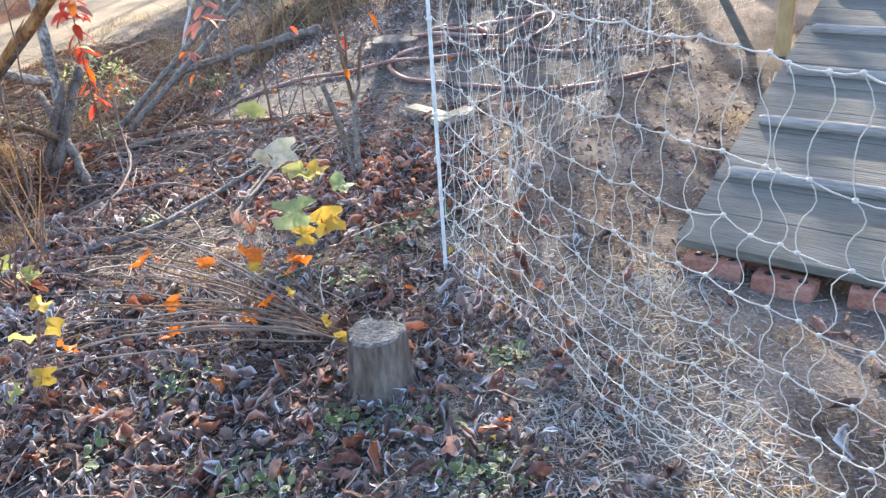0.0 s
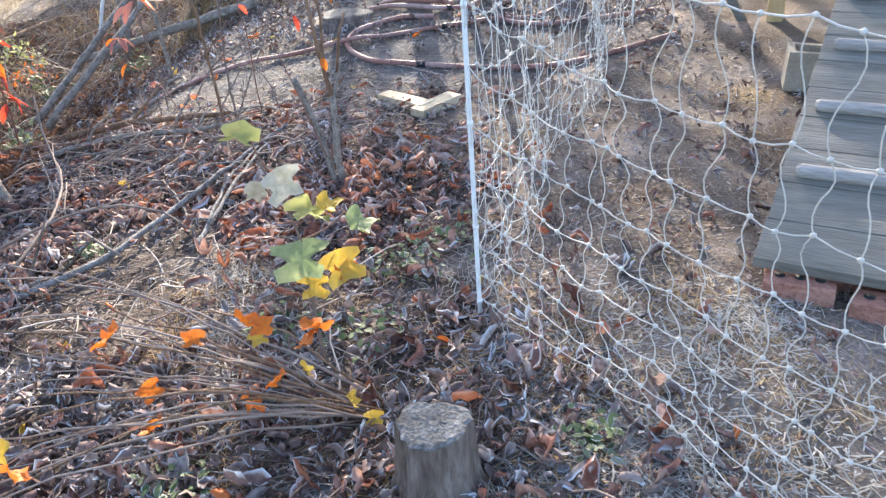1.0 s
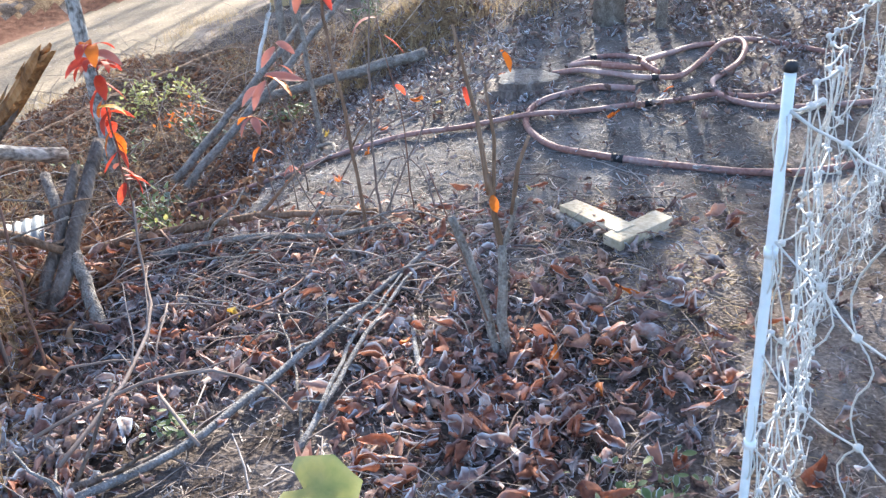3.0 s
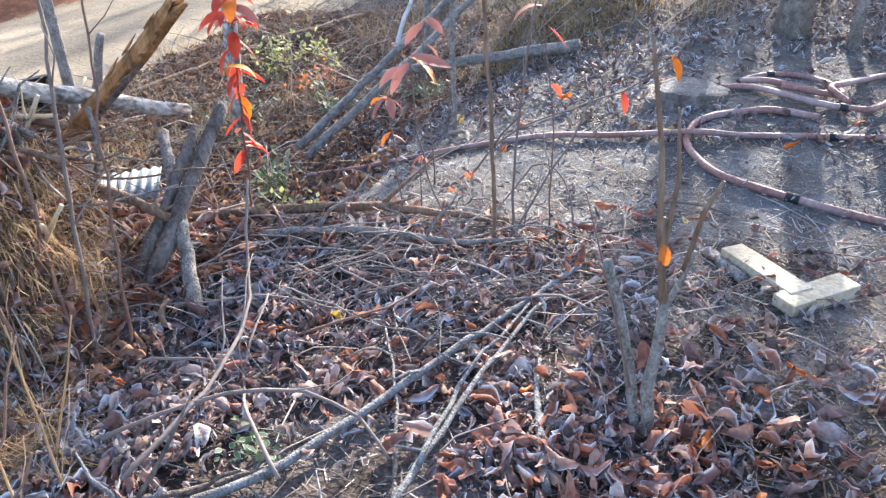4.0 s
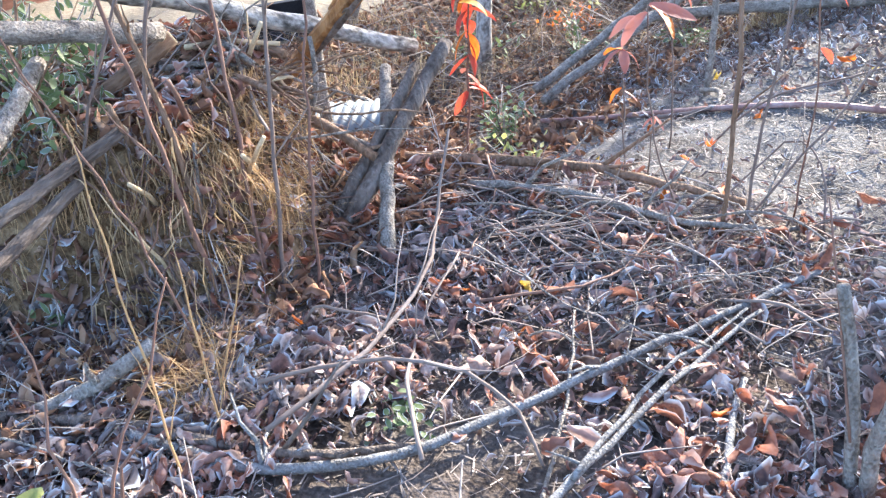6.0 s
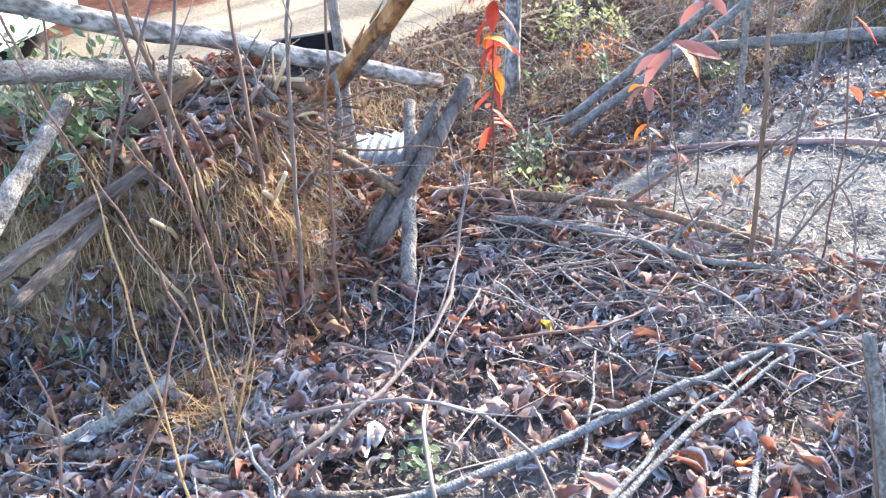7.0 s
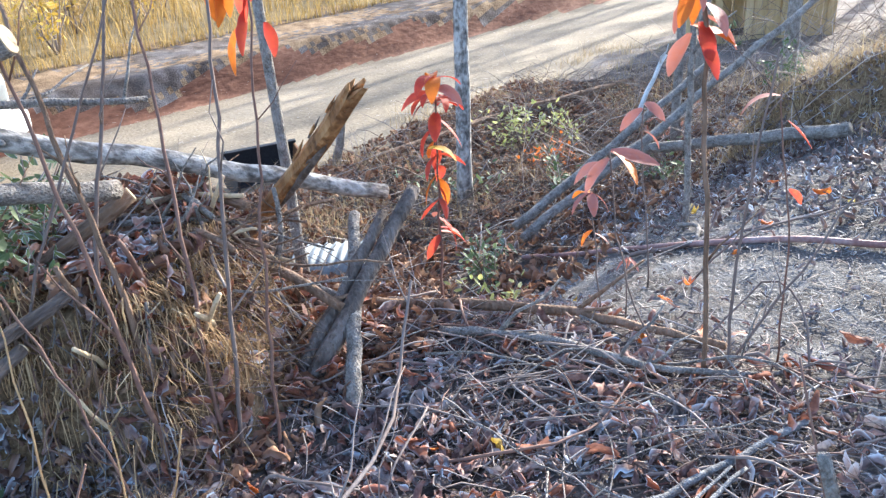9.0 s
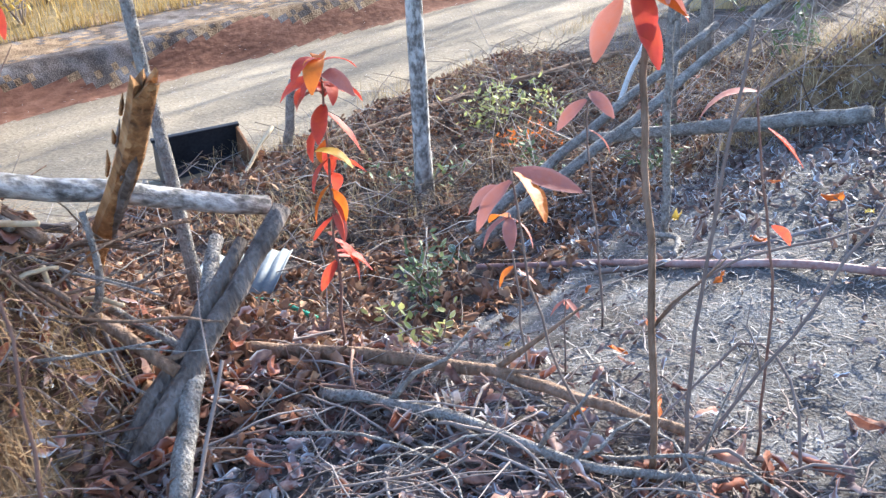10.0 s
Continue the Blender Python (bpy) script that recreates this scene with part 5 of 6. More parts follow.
# ---- trees ----
def tree(x, y, lean, r, tall, mat, label, crown_n=150, crown_r=2.2):
    z = gz(x, y)
    ob = thing("tree", label, "tree", "trees of the wood edge", (x, y, z))
    bm = bmesh.new()
    top = Vector((lean[0], lean[1], tall))
    pts = bend((0, 0, -0.1), top, 16, 0, 0.0012)
    rr = [r * (1.25 if k == 0 else 1.0) * (1 - 0.75 * k / 16) for k in range(17)]
    tube(bm, pts, rr, 10, 0.05)
    tips = []
    for k in range(5, 17):
        for _ in range(2):
            a = rng.uniform(0, 6.28)
            n = crown_r * rng.uniform(0.4, 1.0) * (1.1 - 0.5 * abs(k / 16 - .6))
            e = pts[k] + Vector((math.cos(a) * n, math.sin(a) * n, n * rng.uniform(.3, .9)))
            lp = bend(pts[k], e, 5, 0.1, 0.05)
            tube(bm, lp, taper(rr[k] * .45, .006, 5), 5)
            tips += lp[2:]
    part("trunk", bm, mat, ob)
    # unseen crown leaves, added to break the sun up; crown_n sets how much
    s = Soup()
    for _ in range(crown_n):
        p = rng.choice(tips)
        for _ in range(5):
            sh = leaf_shape(rng.uniform(.09, .18), rng.uniform(.05, .09), rng.uniform(-1, 1), .3, 2)
            s.add(*place(sh, (p.x + rng.gauss(0, .22), p.y + rng.gauss(0, .22), p.z + rng.gauss(0, .2)), rng.uniform(0, 6.28), rng.uniform(-1, 1), rng.uniform(-1, 1)))
    link_mesh("crown", s.mesh("crown"), "rust_leaf", ob, "sparse withered brown leaves, added to dapple the sun")
    return ob


tree(-3.30, 6.93, (.0, .1), .052, 6.5, "bark_birch", "slender tree with lichen-mottled grey bark", 90, 1.3)
tree(-2.98, 5.12, (-.32, .0), .027, 5.0, "bark_gray", "slender leaning grey tree behind the brush heap", 30, 0.9)
tree(-1.93, 9.3, (.1, .2), .055, 9.0, "bark_gray", "straight grey tree beyond the bank", 90)
tree(-2.41, 8.35, (-.2, .1), .034, 7.0, "bark_gray", "thin grey tree on the bank", 120, 1.6)
tree(-2.68, 9.6, (-.1, .1), .05, 8.0, "bark_gray", "grey tree behind the leaning poles", 70)
tree(0.07, 7.35, (.1, .3), .085, 10.0, "bark_gray", "grey tree standing behind the coiled hose", 90)
tree(0.38, 7.2, (.1, .2), .032, 6.0, "bark_gray", "thin tree behind the coiled hose", 100, 1.4)
# trees added towards the sun, only to keep the ramp side in shade
for x, y in ((1.15, 12.5), (1.95, 14.2), (0.75, 16.5), (2.6, 12.0)):
    tree(x, y, (0, 0), .1, rng.uniform(10, 12), "bark_gray", "tall grey tree added to shade the yard", 240, 2.3)
# unseen trees added past the track's end to throw shadow bands along it
for x, y in ((-4.7, 25), (-5.5, 30), (-6.3, 26), (-7.1, 33), (-8.3, 28), (-3.9, 29)):
    tree(x, y, (0, 0), .12, rng.uniform(10, 13), "bark_gray", "tall grey tree added to cast shade bands on the track", 260, 1.5)
# more added trees, spread at random to dapple the yard with shade
for k in range(9):
    tree(-5 + 1.45 * k + rng.uniform(-.5, .5) + (3.2 if k < 2 else 0), rng.uniform(11.5, 21), (rng.uniform(-.4, .4), rng.uniform(-.3, .3)), rng.uniform(.07, .14), rng.uniform(9, 13), "bark_gray", "tall grey tree added to shade the yard", 170 if k > 4 else 90, 2.6)


# thin pale trunks and yellow bushes far over the field
def far_wood():
    for k in range(46):
        x, y = rng.uniform(-30, -15), rng.uniform(6, 40)
        z = gz(x, y)
        ob = thing("far_tree", "thin pale young tree beyond the field", "tree", "far young trees", (x, y, z))
        bm = bmesh.new()
        h = rng.uniform(3.5, 7)
        tube(bm, bend((0, 0, -.1), (rng.uniform(-.3, .3), rng.uniform(-.3, .3), h), 5, 0, .01), taper(rng.uniform(.03, .06), .012, 5), 6)
        part("trunk", bm, "bark_birch", ob)
        s = Soup()
        for _ in range(70):
            zz = rng.uniform(.25, 1) * h
            s.add(*place(leaf_shape(.2, .1, .3, .2, 2), (rng.gauss(0, .45), rng.gauss(0, .45), zz), rng.uniform(0, 6.28), rng.uniform(-1, 1), rng.uniform(-1, 1)))
        link_mesh("crown", s.mesh("crown"), "gold" if k % 3 else "yellow_leaf", ob)
    for k in range(16):
        x, y = rng.uniform(-13.5, -10.2), rng.uniform(5.5, 22)
        z = gz(x, y)
        ob = thing("bush", "yellow-leaved bush at the field edge", "bush", "bushes of the field edge", (x, y, z))
        bm = bmesh.new()
        s = Soup()
        for _ in range(9):
            e = Vector((rng.gauss(0, .3), rng.gauss(0, .3), rng.uniform(.5, 1.3)))
            tube(bm, bend((0, 0, -.05), e, 4, 0, .05), taper(.012, .004, 4), 5)
            for _ in range(26):
                t = rng.uniform(.35, 1.0)
                s.add(*place(leaf_shape(.09, .05, .4, .2, 2), (e.x * t + rng.gauss(0, .09), e.y * t + rng.gauss(0, .09), e.z * t + rng.gauss(0, .09)), rng.uniform(0, 6.28), rng.uniform(-1, 1), rng.uniform(-1, 1)))
        tagged(part("stem", bm, "twig", ob), kind="stuff")
        tagged(link_mesh("leaves", s.mesh("leaves"), rng.choice(["yellow_leaf", "gold", "rust_leaf"]), ob), kind="stuff")


far_wood()


def bank_bush(x, y, n, mat, size, label):
    z = gz(x, y)
    ob = thing("bush", label, "bush", "bushes along the bank", (x, y, z))
    bm, s = bmesh.new(), Soup()
    for _ in range(n):
        e = Vector((rng.gauss(0, .16 if size > .27 else .08), rng.gauss(0, .16 if size > .27 else .08), rng.uniform(.3, 1.0) * size))
        tube(bm, bend((rng.gauss(0, .05), rng.gauss(0, .05), -.03), e, 4, 0, .06), taper(.005, .002, 4), 4)
        for _ in range(16):
            t = rng.uniform(.3, 1.0)
            s.add(*place(leaf_shape(rng.uniform(.03, .06), rng.uniform(.014, .026), .4, .2, 3), (e.x * t + rng.gauss(0, .03), e.y * t + rng.gauss(0, .03), e.z * t + rng.gauss(0, .03)), rng.uniform(0, 6.28), rng.uniform(-1, 1), rng.uniform(-1, 1)))
    tagged(part("stem", bm, "twig", ob), kind="stuff")
    tagged(link_mesh("leaves", s.mesh("leaves"), mat, ob), kind="stuff")


for x, y, n, size in ((-2.52, 3.62, 4, .16), (-2.66, 3.72, 5, .2), (-2.8, 3.86, 5, .24), (-3.05, 3.78, 12, .34), (-2.88, 3.68, 9, .27), (-2.62, 3.46, 4, .16), (-3.0, 3.95, 5, .26), (-2.47, 3.36, 3, .14)):
    bank_bush(x, y, n, "weed", size, "low green leafy weed growing on the mound")
for x, y, n, mat, size in ((-3.75, 8.35, 9, "green_leaf", .42), (-3.55, 8.1, 7, "green_leaf", .35), (-3.3, 8.5, 6, "green_leaf", .4), (-3.2, 7.9, 5, "orange_leaf", .3), (-3.4, 7.0, 5, "weed", .3), (-2.6, 6.0, 5, "weed", .28), (-2.45, 5.85, 4, "weed", .25), (-2.2, 7.7, 6, "weed", .35), (-1.6, 8.0, 7, "weed", .4), (-2.9, 7.5, 6, "weed", .3), (-0.9, 8.2, 7, "rust_leaf", .4), (-2.05, 5.35, 3, "green_leaf", .3), (-2.6, 8.6, 6, "rust_leaf", .35)):
    bank_bush(x, y, n, mat, size, {"green_leaf": "yellow-green leafy bush on the bank", "orange_leaf": "low orange-leaved bush on the bank", "weed": "low green undergrowth on the bank", "rust_leaf": "low bush with withered brown leaves"}[mat])


# ---- poultry fence ----
def post(x, y, tall, lean, label):
    ob = thing("fence_post", label, "fence post", "posts of the poultry fence", (x, y, gz(x, y)))
    bm = bmesh.new()
    tube(bm, bend((0, 0, -0.08), (lean[0], lean[1], tall), 6), .0066, 12)
    part("rod", bm, "post", ob)
    bm = bmesh.new()
    top = Vector((lean[0], lean[1], tall))
    tube(bm, [top - Vector((0, 0, .004)), top + Vector((0, 0, .004)), top + Vector((0, 0, .008))], [.0076, .0076, .005], 12)
    part("cap", bm, "black", ob, "black plastic cap")
    for z in (.06, .3, .6, .9):
        bm = bmesh.new()
        p = Vector((lean[0], lean[1], 0)) * (z / tall) + Vector((0, 0, z))
        tube(bm, [p - Vector((0, 0, .006)), p + Vector((0, 0, .006))], .0088, 10)
        part("clip", bm, "post", ob)


POSTS = [(1.44, 0.15), (0.014, 2.8), (1.31, 5.75), (2.75, 7.4), (4.4, 9.3)]
LEANS = [(0.0, 0.0), (-0.014, 0.0), (0.02, 0), (0, 0), (0, 0)]
for (x, y), ln in zip(POSTS, LEANS):
    post(x, y, 1.13, ln, "thin white plastic poultry-fence post with a black cap")
ROWS_Z = [1.085, .92, .755, .60, .465, .345, .24, .15, .075, .01]


def net(a, b, la, lb, label, sag, step, slack, seed):
    r = random.Random(seed)
    (ax, ay), (bx, by) = a, b
    n = math.hypot(bx - ax, by - ay)
    ob = thing("poultry_net", label, "poultry net", "panels of the poultry fence", (ax, ay, gz(ax, ay)))
    u = Vector(((bx - ax) / n, (by - ay) / n, 0))
    side = Vector((-u.y, u.x, 0))
    base = gz(ax, ay)
    cols = int(n / step)
    jit = [[(r.uniform(-.3, .3) * step * slack, r.uniform(-.012, .012) * slack, r.uniform(-.008, .008) * slack) for _ in ROWS_Z] for _ in range(cols + 1)]
    swing = [r.uniform(-1, 1) for _ in range(8)]

    def node(c, k):
        t = c / cols
        h = ROWS_Z[k] / 1.1
        dip = sag * math.sin(math.pi * t ** 0.6) * h * (0.55 if k == 0 else 1.0)
        js, jo, jz = jit[c][k]
        if c in (0, cols):
            js = jo = jz = 0
        lean = Vector((la[0] * (1 - t) + lb[0] * t, la[1] * (1 - t) + lb[1] * t, 0)) * h
        out = slack * 0.035 * math.sin(math.pi * t) * sum(swing[q] * math.sin((q + 1) * 3.1 * t + 2 * h) for q in range(4))
        p = u * (t * n + js) + side * (out + jo) + lean
        g = gz(ax + p.x, ay + p.y) - base
        return Vector((p.x, p.y, g * (1 - .3 * h) + ROWS_Z[k] - dip + jz))

    grid = [[node(c, k) for k in range(len(ROWS_Z))] for c in range(cols + 1)]
    for k in range(len(ROWS_Z)):
        bm = bmesh.new()
        pts = []
        for c in range(cols):
            p, q = grid[c][k], grid[c + 1][k]
            pts += [p, p.lerp(q, .5) - Vector((0, 0, .004))]
        pts.append(grid[cols][k])
        tube(bm, pts, .0015 if k else .0020, 5, .35)
        part("line_strand", bm, "net", ob)
    for c in range(cols + 1):
        bm = bmesh.new()
        pts = []
        w = r.uniform(.008, .02) * slack
        for k in range(len(ROWS_Z) - 1):
            p, q = grid[c][k], grid[c][k + 1]
            sg = r.choice((-1, 1)) * w * min(1, (p - q).length / .15)
            lo = -sg * r.uniform(.3, 1)
            for t in (0, .12, .25, .38, .5, .62, .75, .88):
                wave = sg * math.sin(math.pi * min(1, t * 2)) if t < .5 else lo * math.sin(math.pi * (t * 2 - 1))
                pts.append(p.lerp(q, t) + u * wave + side * wave * .4)
        pts.append(grid[c][-1])
        tube(bm, pts, .00125, 4)
        part("stay_strand", bm, "net", ob)
    bm = bmesh.new()
    for c in range(cols + 1):
        for k in range(len(ROWS_Z)):
            bmesh.ops.create_icosphere(bm, subdivisions=1, radius=.0064, matrix=Matrix.Translation(grid[c][k]))
    tagged(part("knot", bm, "net", ob), kind="stuff")


net(POSTS[1], POSTS[0], LEANS[1], LEANS[0], "sagging white electric poultry netting", .15, .07, 1.0, 3)
net(POSTS[1], POSTS[2], LEANS[1], LEANS[2], "slack bunched white poultry netting", .16, .062, 1.65, 4)
net(POSTS[2], POSTS[3], LEANS[2], LEANS[3], "white poultry netting receding up the slope", .15, .085, 1.8, 5)
net(POSTS[3], POSTS[4], LEANS[3], LEANS[4], "far panel of white poultry netting", .15, .09, 1.2, 6)


# ---- coop ramp on bricks ----
AZ, EL = radians(33), radians(15)
RD = Vector((math.sin(AZ) * math.cos(EL), math.cos(AZ) * math.cos(EL), math.sin(EL)))
RE = Vector((math.cos(AZ), -math.sin(AZ), 0))
RN = RE.cross(RD)
RP = Vector((0.82, 2.81, 0.105))


def ramp():
    ob = thing("coop_ramp", "grey painted plank ramp with round cleats, resting on bricks", "ramp", at=RP)
    turn = Matrix((RE, RD, RN)).transposed().to_4x4()
    ob.matrix_world = Matrix.Translation(RP) @ turn
    s, w = 0.0, 0.92
    while s < 3.2:
        n = .187
        bm = bmesh.new()
        block(bm, (w + rng.uniform(-.006, .006), n - .004, .036), Matrix.Translation((w / 2, s + n / 2, -.018 + rng.uniform(-.0015, .0015))), .003)
        part("plank", bm, "plank", ob, smooth=False)
        s += n
    for s in (.42, .80, 1.22, 1.62, 2.02, 2.44, 2.84):
        bm = bmesh.new()
        tube(bm, [(.045, s, .012), (.06, s, .014), (w / 2, s + .004, .014), (w - .05, s, .014)], [.018, .024, .024, .024], 10, .04)
        part("cleat", bm, "cleat", ob)
    for x in (.14, w - .14):
        bm = bmesh.new()
        block(bm, (.04, 3.1, .08), Matrix.Translation((x, 1.65, -.078)), .004)
        part("stringer", bm, "plank", ob, smooth=False)


ramp()


def brick(m):
    ob = thing("brick", "red cored brick lying under the ramp", "brick", "bricks under the ramp")
    ob.matrix_world = m
    bm = bmesh.new()
    block(bm, (.195, .092, .062), Matrix.Translation((0, 0, .031)), .005)
    part("body", bm, "brick", ob, smooth=False)
    # the brick is solid: black discs on top paint the shaded core holes
    for k in range(3):
        bm = bmesh.new()
        tube(bm, [(-.055 + .055 * k, 0, .0625), (-.055 + .055 * k, 0, .0645)], [.016, .016], 10)
        part("core_hole_disc", bm, "black", ob, "black disc painting the shade of a core hole")


for w, off, a in ((.13, -.01, 6), (.37, -.03, -4), (.66, -.015, 3), (.86, 0.0, 8), (.25, .12, 20)):
    p = RP + RE * w + Vector((RD.x, RD.y, 0)) * (off + .03)
    brick(pose(p.x, p.y, gz(p.x, p.y) - .004, 0, 0, -33 + a))


def coop():
    c = RP + Vector((RD.x, RD.y, 0)).normalized() * 3.14
    c.z = 0
    ob = thing("chicken_coop", "raised timber coop on yellow posts with braces", "coop", at=c)
    ob.rotation_euler = (0, 0, -AZ)
    for x, y in ((-.43, 0), (1.35, 0), (-.43, 1.3), (1.35, 1.3)):
        bm = bmesh.new()
        block(bm, (.089, .089, 1.25), Matrix.Translation((x, y, .58)), .005)
        part("post", bm, "lumber", ob, smooth=False)
    for m, sz, mat in ((Matrix.Translation((.3, -.065, .52)), (2.0, .04, .14), "lumber"), (Matrix.Translation((.46, .65, 1.0)), (2.05, 1.5, .12), "plank"), (Matrix.Translation((.46, .65, 1.75)), (2.0, 1.45, 1.4), "plank"), (Matrix.Translation((-.75, -.02, .25)) @ Matrix.Rotation(radians(-32), 4, "Y"), (.05, .04, .75), "plank")):
        bm = bmesh.new()
        block(bm, sz, m, .005)
        part({.14: "beam", .12: "floor", 1.4: "wall"}.get(sz[2], "brace"), bm, mat, ob, smooth=False)


coop()
bm = bmesh.new()
for size, off in (((.39, .032, .19), (0, -.079, 0)), ((.39, .032, .19), (0, .079, 0)), ((.032, .126, .19), (-.179, 0, 0)), ((.032, .126, .19), (0, 0, 0)), ((.032, .126, .19), (.179, 0, 0))):
    block(bm, size, pose(1.92, 4.54, 0.083, 0, 3, -22) @ Matrix.Translation(off), .004)
tagged(part("concrete_block", bm, "concrete", smooth=False), "weathered hollow concrete block lying beside the ramp", "concrete block")
grass("straw_heap", "loose golden straw scattered by the coop", "straw", [(1.56, 4.52, .07, 320, .06, 2.5), (1.3, 4.2, .12, 150, .05, 2.5), (1.75, 6.6, .2, 300, .08, 2.2), (0.75, 2.4, .16, 380, .05, 2.6), (0.55, 2.75, .15, 260, .05, 2.6)])


# ---- hose, boards, tub, sheet ----
def hose(name, label, pts, r, mat="hose"):
    base = Vector((pts[0][0], pts[0][1], gz(pts[0][0], pts[0][1])))
    ob = thing(name, label, "hose", at=base)
    P = [Vector((x, y, gz(x, y) + r + (q[0] if q else 0))) - base for x, y, *q in pts]
    dense = []
    for k in range(len(P) - 1):
        p0, p1, p2, p3 = P[max(k - 1, 0)], P[k], P[k + 1], P[min(k + 2, len(P) - 1)]
        for j in range(8):
            t = j / 8
            dense.append(0.5 * ((2 * p1) + (p2 - p0) * t + (2 * p0 - 5 * p1 + 4 * p2 - p3) * t * t + (3 * p1 - p0 - 3 * p2 + p3) * t ** 3))
    dense.append(P[-1])
    bm = bmesh.new()
    tube(bm, dense, r, 10)
    part("tube", bm, mat, ob)
    bm = bmesh.new()
    k = len(dense) // 3
    tube(bm, dense[k:k + 3], r * 1.25, 10)
    part("coupling", bm, "black", ob, "dark hose coupling")


hose("garden_hose", "brown rubber hose swung in a wide loop on the soil", [(1.5, 5.5), (.89, 5.23), (.58, 5.23), (.28, 5.31), (.1, 5.34), (-.09, 5.4), (-.26, 5.53), (-.36, 5.68), (-.41, 5.81), (-.39, 5.99), (-.32, 6.08), (-.2, 6.14), (-.05, 6.14), (.14, 6.12)], .0165)
hose("garden_hose", "grey-brown hose curving through the coil", [(-.28, 6.47), (-.14, 6.43, .01), (0.0, 6.29, .02), (.14, 6.23, .03), (.28, 6.24, .03), (.4, 6.31, .02), (.54, 6.53, .03), (.67, 6.75, .045), (.81, 6.87, .02), (.96, 6.87), (1.1, 6.71), (1.3, 6.55)], .015)
hose("garden_hose", "small tight loop of hose in the coil", [(.12, 6.34, .045), (-.08, 6.44, .04), (-.18, 6.58), (-.07, 6.67), (.08, 6.68), (.21, 6.58), (.27, 6.46), (.21, 6.37, .03), (.07, 6.31, .05), (-.02, 6.33, .05)], .015)
hose("garden_hose", "hose bending round in a wide bight towards the fence", [(.27, 6.27, .045), (.2, 6.37, .06), (.27, 6.47, .045), (.38, 6.65, .01), (.52, 6.82), (.65, 6.83, .01), (.77, 6.82, .04), (.79, 6.7, .03), (.73, 6.54, .01), (.6, 6.33), (.54, 6.22), (.55, 6.04), (.66, 5.94), (.82, 5.85), (1.05, 5.83), (1.5, 5.95)], .0155)
hose("garden_hose", "brown hose lying across the slope", [(1.03, 6.3), (.88, 6.14), (.73, 6.03), (.53, 6.05), (.3, 5.95), (.09, 5.93), (-.18, 5.9), (-.39, 5.86, .02), (-0.73, 5.93, .01), (-1.02, 5.89, .01), (-1.37, 5.91, .01), (-1.87, 6.20, .01), (-2.19, 6.27, .01), (-2.48, 6.26, .01)], .0135)


def boards():
    for (x, y, yaw, n, z) in ((-.115, 4.72, -52, .33, 0.0), (.03, 4.62, 42, .27, .004)):
        ob = thing("board_offcut", "pale sawn board offcut lying on the soil", "board", "board offcuts")
        ob.matrix_world = pose(x, y, gz(x, y) + z, 1.5, -2, yaw)
        bm = bmesh.new()
        block(bm, (n, .085, .04), Matrix.Translation((0, 0, .025)), .004)
        part("plank", bm, "board", ob, smooth=False)
    branch("fallen_branch", "short grey pipe-like stick by the boards", "branch", on_ground([(-.27, 4.86), (-.18, 4.68)], .018), .018, .018, "bark_gray")


boards()


def tub():
    ob = thing("black_tub", "broken black plastic tub tipped beside the track", "tub", at=(-4.68, 6.48, gz(-4.68, 6.48) - .03))
    ob.rotation_euler = (radians(18), radians(0), radians(65))
    L, W, Hh = .52, .34, .23
    for nm, sz, at, mat in (("back_wall", (L, .018, Hh), (0, W / 2, Hh / 2), "black"), ("floor", (L, W, .018), (0, 0, .01), "black"), ("end_wall", (.018, W, Hh * .95), (-L / 2, 0, Hh / 2), "black"), ("end_wall", (.018, W, Hh * .9), (L / 2, 0, Hh / 2), "rust"), ("rim", (L + .03, .03, .02), (0, W / 2 + .004, Hh), "black"), ("front_lip", (L, .018, .06), (0, -W / 2, .03), "black")):
        bm = bmesh.new()
        block(bm, sz, Matrix.Translation(at), .005)
        part(nm, bm, mat, ob, smooth=False)
    branch("fallen_branch", "pale stick lying against the tub", "branch", [(-4.5, 6.17, -.56), (-4.28, 6.72, -.52)], .016, .014, "cut")
    branch("fallen_branch", "pale split stick leaning in the tub", "branch", [(-4.28, 6.37, -.56), (-4.37, 6.8, -.32)], .012, .012, "cut")


tub()


def sheet():
    ob = thing("corrugated_sheet", "pale corrugated metal sheet lying in the gully", "metal sheet", at=(-3.08, 5.38, -.36))
    bm = bmesh.new()
    n, rows = 40, []
    for side in (0, 1):
        for k in range(n + 1):
            rows.append(bm.verts.new((-.2 + .4 * k / n, -.15 + .3 * side, .008 * math.sin(k * 6.2832 / 5))))
    for k in range(n):
        bm.faces.new((rows[k], rows[k + 1], rows[n + 2 + k], rows[n + 1 + k]))
    p = part("panel", bm, "sheet", ob)
    mod = p.modifiers.new("thick", "SOLIDIFY")
    mod.thickness = .003
    ob.rotation_euler = (radians(8), radians(-6), radians(28))
    hose("green_pipe", "bright green plastic pipe in the gully", [(-3.1, 5.42, .03), (-2.9, 5.42, .03), (-2.66, 5.4, .02)], .01, "green_pipe")


sheet()


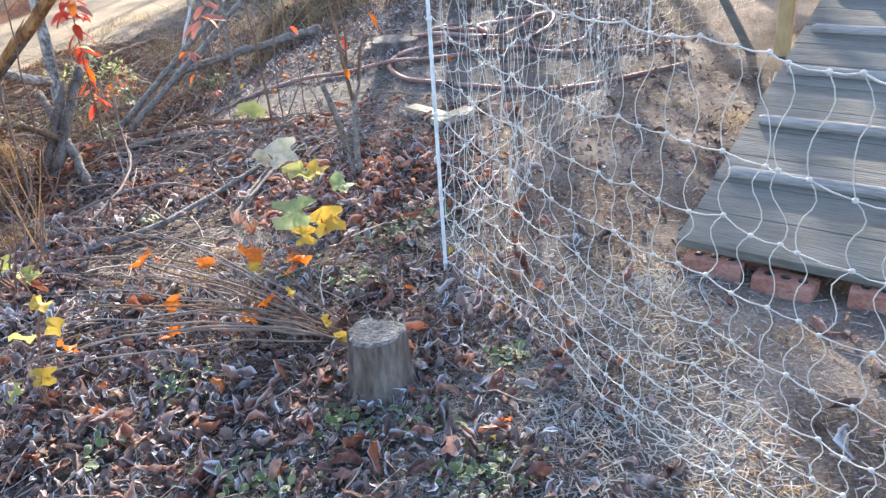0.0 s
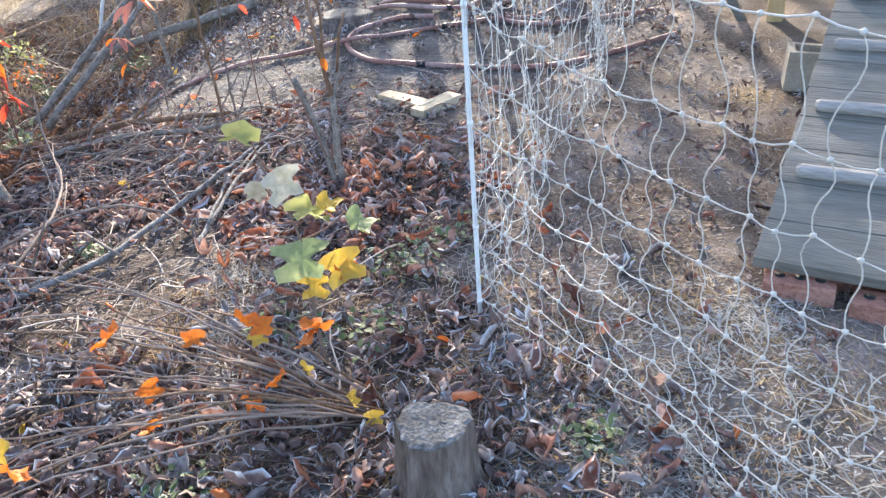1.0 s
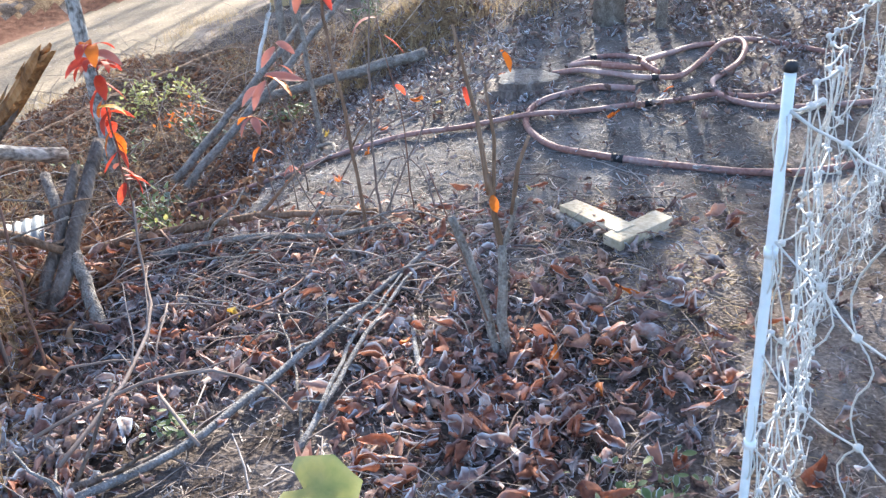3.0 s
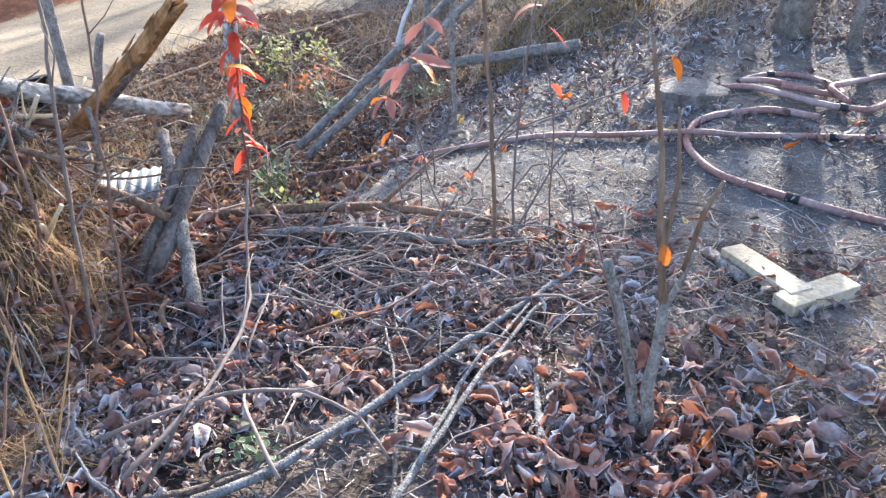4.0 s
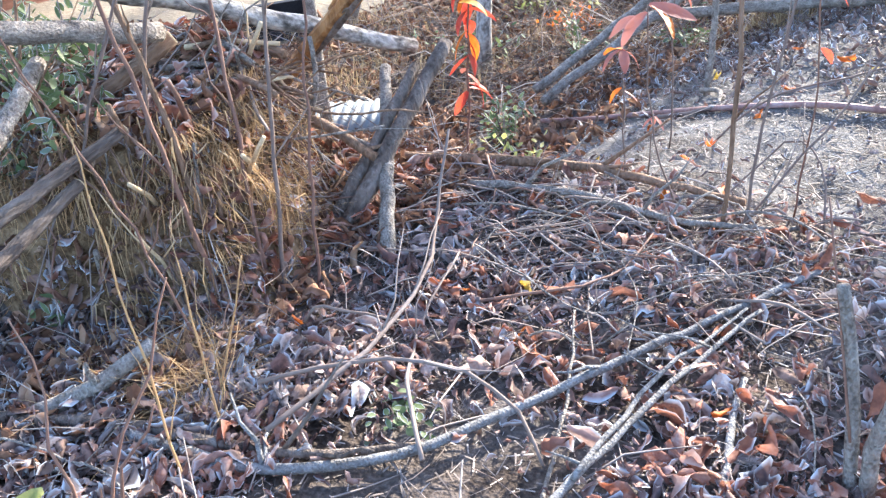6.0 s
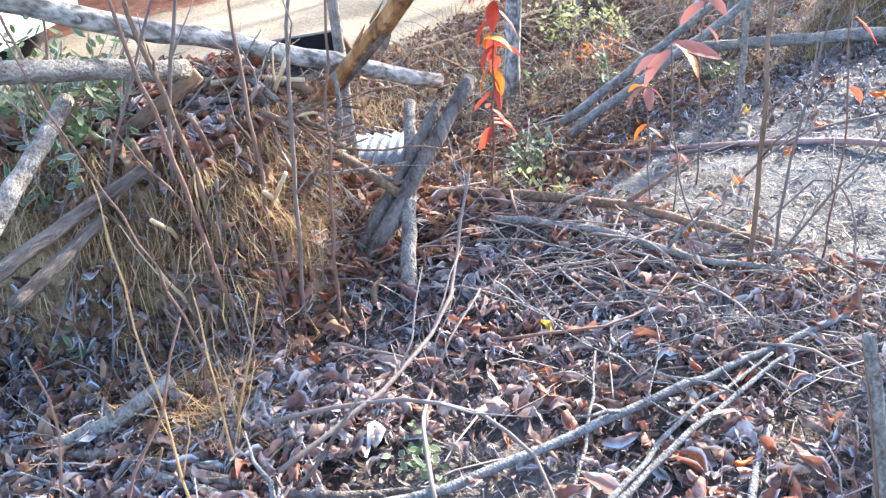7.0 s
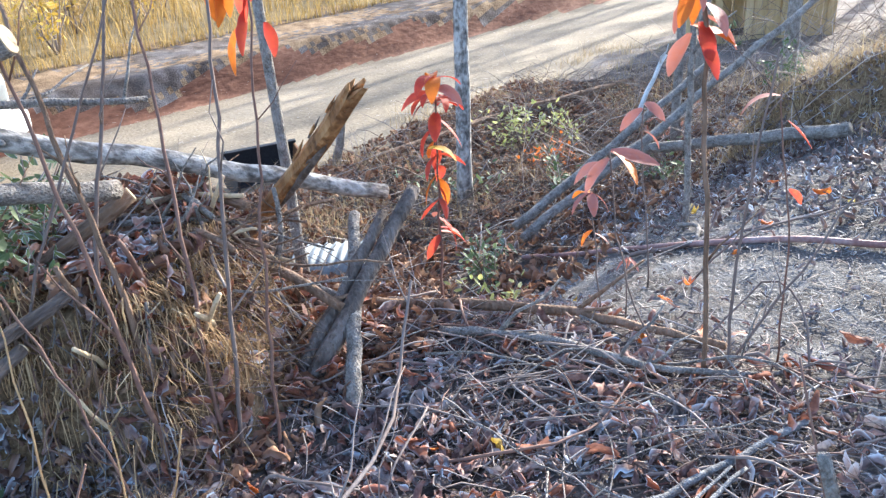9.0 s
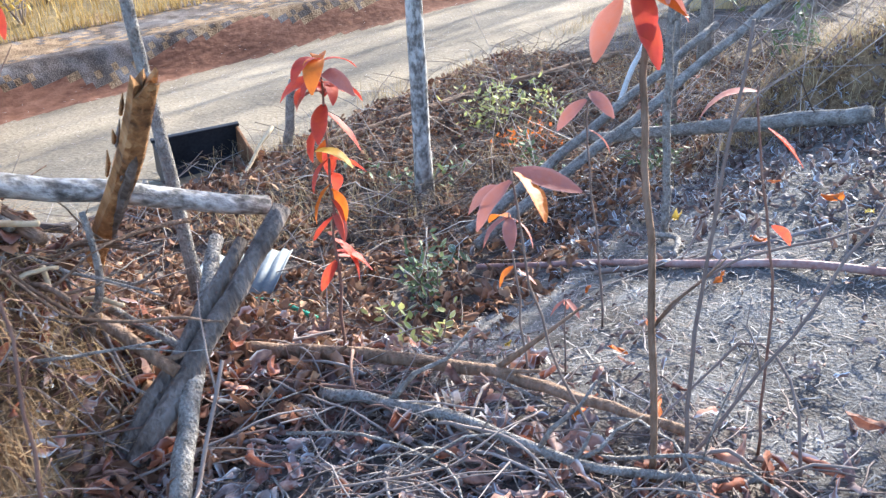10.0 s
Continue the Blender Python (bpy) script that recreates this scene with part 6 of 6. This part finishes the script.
# ---- shed and parked vehicle along the track ----
def shed():
    """Low timber coop: an open run on posts, a boarded end, a light metal roof."""
    ob = thing("wooden_coop", "small pale timber coop with a light metal roof", "coop", at=(-3.5, 11.4, gz(-3.5, 11.4)))
    ob.rotation_euler = (0, 0, radians(20))
    run, total, deep = 0.68, 1.44, 0.9

    def bar(name, size, at, mat="lumber"):
        bm = bmesh.new()
        block(bm, size, Matrix.Translation(at), .003)
        part(name, bm, mat, ob, smooth=False)

    for k in range(6):
        bar("wall_board", (.126, .022, .60), (run + .065 + .131 * k, 0, .33))
    for k in range(11):
        bar("wall_board", (.128, .022, .78), (.06 + .131 * k, deep, .41))
    for k in range(7):
        bar("wall_board", (.022, .124, .64), (run, .065 + .128 * k, .34))
    for x in (.04, run * .5, run - .04, total - .03):
        bar("post", (.075, .075, .62), (x, -.03 if x > run else 0, .30))
    for x in (.04, total - .03):
        bar("post", (.075, .075, .85), (x, deep - .06, .41))
    for zz in (.07, .57):
        bar("rail", (run - .02, .035, .08), (run / 2, -.052, zz))
        bar("rail", (.035, deep - .14, .08), (-.012, deep / 2, zz))
    bm = bmesh.new()
    n = 44
    rows = [[bm.verts.new((-.36 + (total + .6) * k / n, y, z + .012 * math.sin(k * 1.57))) for k in range(n + 1)] for y, z in ((-.3, .62), (deep + .2, .92))]
    for k in range(n):
        bm.faces.new((rows[0][k], rows[0][k + 1], rows[1][k + 1], rows[1][k]))
    roof = part("roof", bm, "sheet", ob, "pale corrugated metal roof")
    mod = roof.modifiers.new("thick", "SOLIDIFY")
    mod.thickness = .006


shed()


def vehicle():
    ob = thing("parked_truck", "white utility truck parked on the gravel track", "truck", at=(-7.93, 5.36, -.93))
    ob.rotation_euler = (0, 0, radians(-62))
    bm = bmesh.new()
    block(bm, (1.7, 1.5, .42), Matrix.Translation((0, -.1, .72)), .09)
    part("hood", bm, "white_paint", ob)
    bm = bmesh.new()
    block(bm, (1.72, 2.4, 1.0), Matrix.Translation((0, -1.9, 1.05)), .14)
    part("cab", bm, "white_paint", ob)
    for size, at in (((1.42, .03, .46), (0, -.70, 1.25)), ((.03, .8, .4), (.86, -1.3, 1.27)), ((.03, .8, .4), (-.86, -1.3, 1.27))):
        bm = bmesh.new()
        block(bm, size, Matrix.Translation(at), .03)
        part("window", bm, "black", ob, "dark glass")
    for x in (-.98, .98):
        bm = bmesh.new()
        block(bm, (.16, .07, .2), Matrix.Translation((x, -.62, 1.12)), .03)
        part("mirror", bm, "black", ob)
    bm = bmesh.new()
    block(bm, (1.78, .16, .2), Matrix.Translation((0, .68, .48)), .04)
    part("bumper", bm, "white_paint", ob)
    bm = bmesh.new()
    block(bm, (1.0, .03, .2), Matrix.Translation((0, .655, .74)), .02)
    g = part("grille", bm, "black", ob)
    for k in range(4):
        bm = bmesh.new()
        block(bm, (.98, .02, .018), Matrix.Translation((0, .675, .67 + .045 * k)), .004)
        part("bar", bm, "white_paint", g)
    for x in (-.66, .66):
        bm = bmesh.new()
        block(bm, (.24, .04, .16), Matrix.Translation((x, .65, .76)), .02)
        part("headlight", bm, "sheet", ob)
    for x in (-.72, .72):
        for y in (.1, -2.4):
            bm = bmesh.new()
            tube(bm, [(x - .1, y, .3), (x - .08, y, .3), (x + .08, y, .3), (x + .1, y, .3)], [.26, .3, .3, .26], 20)
            part("wheel", bm, "black", ob)


vehicle()
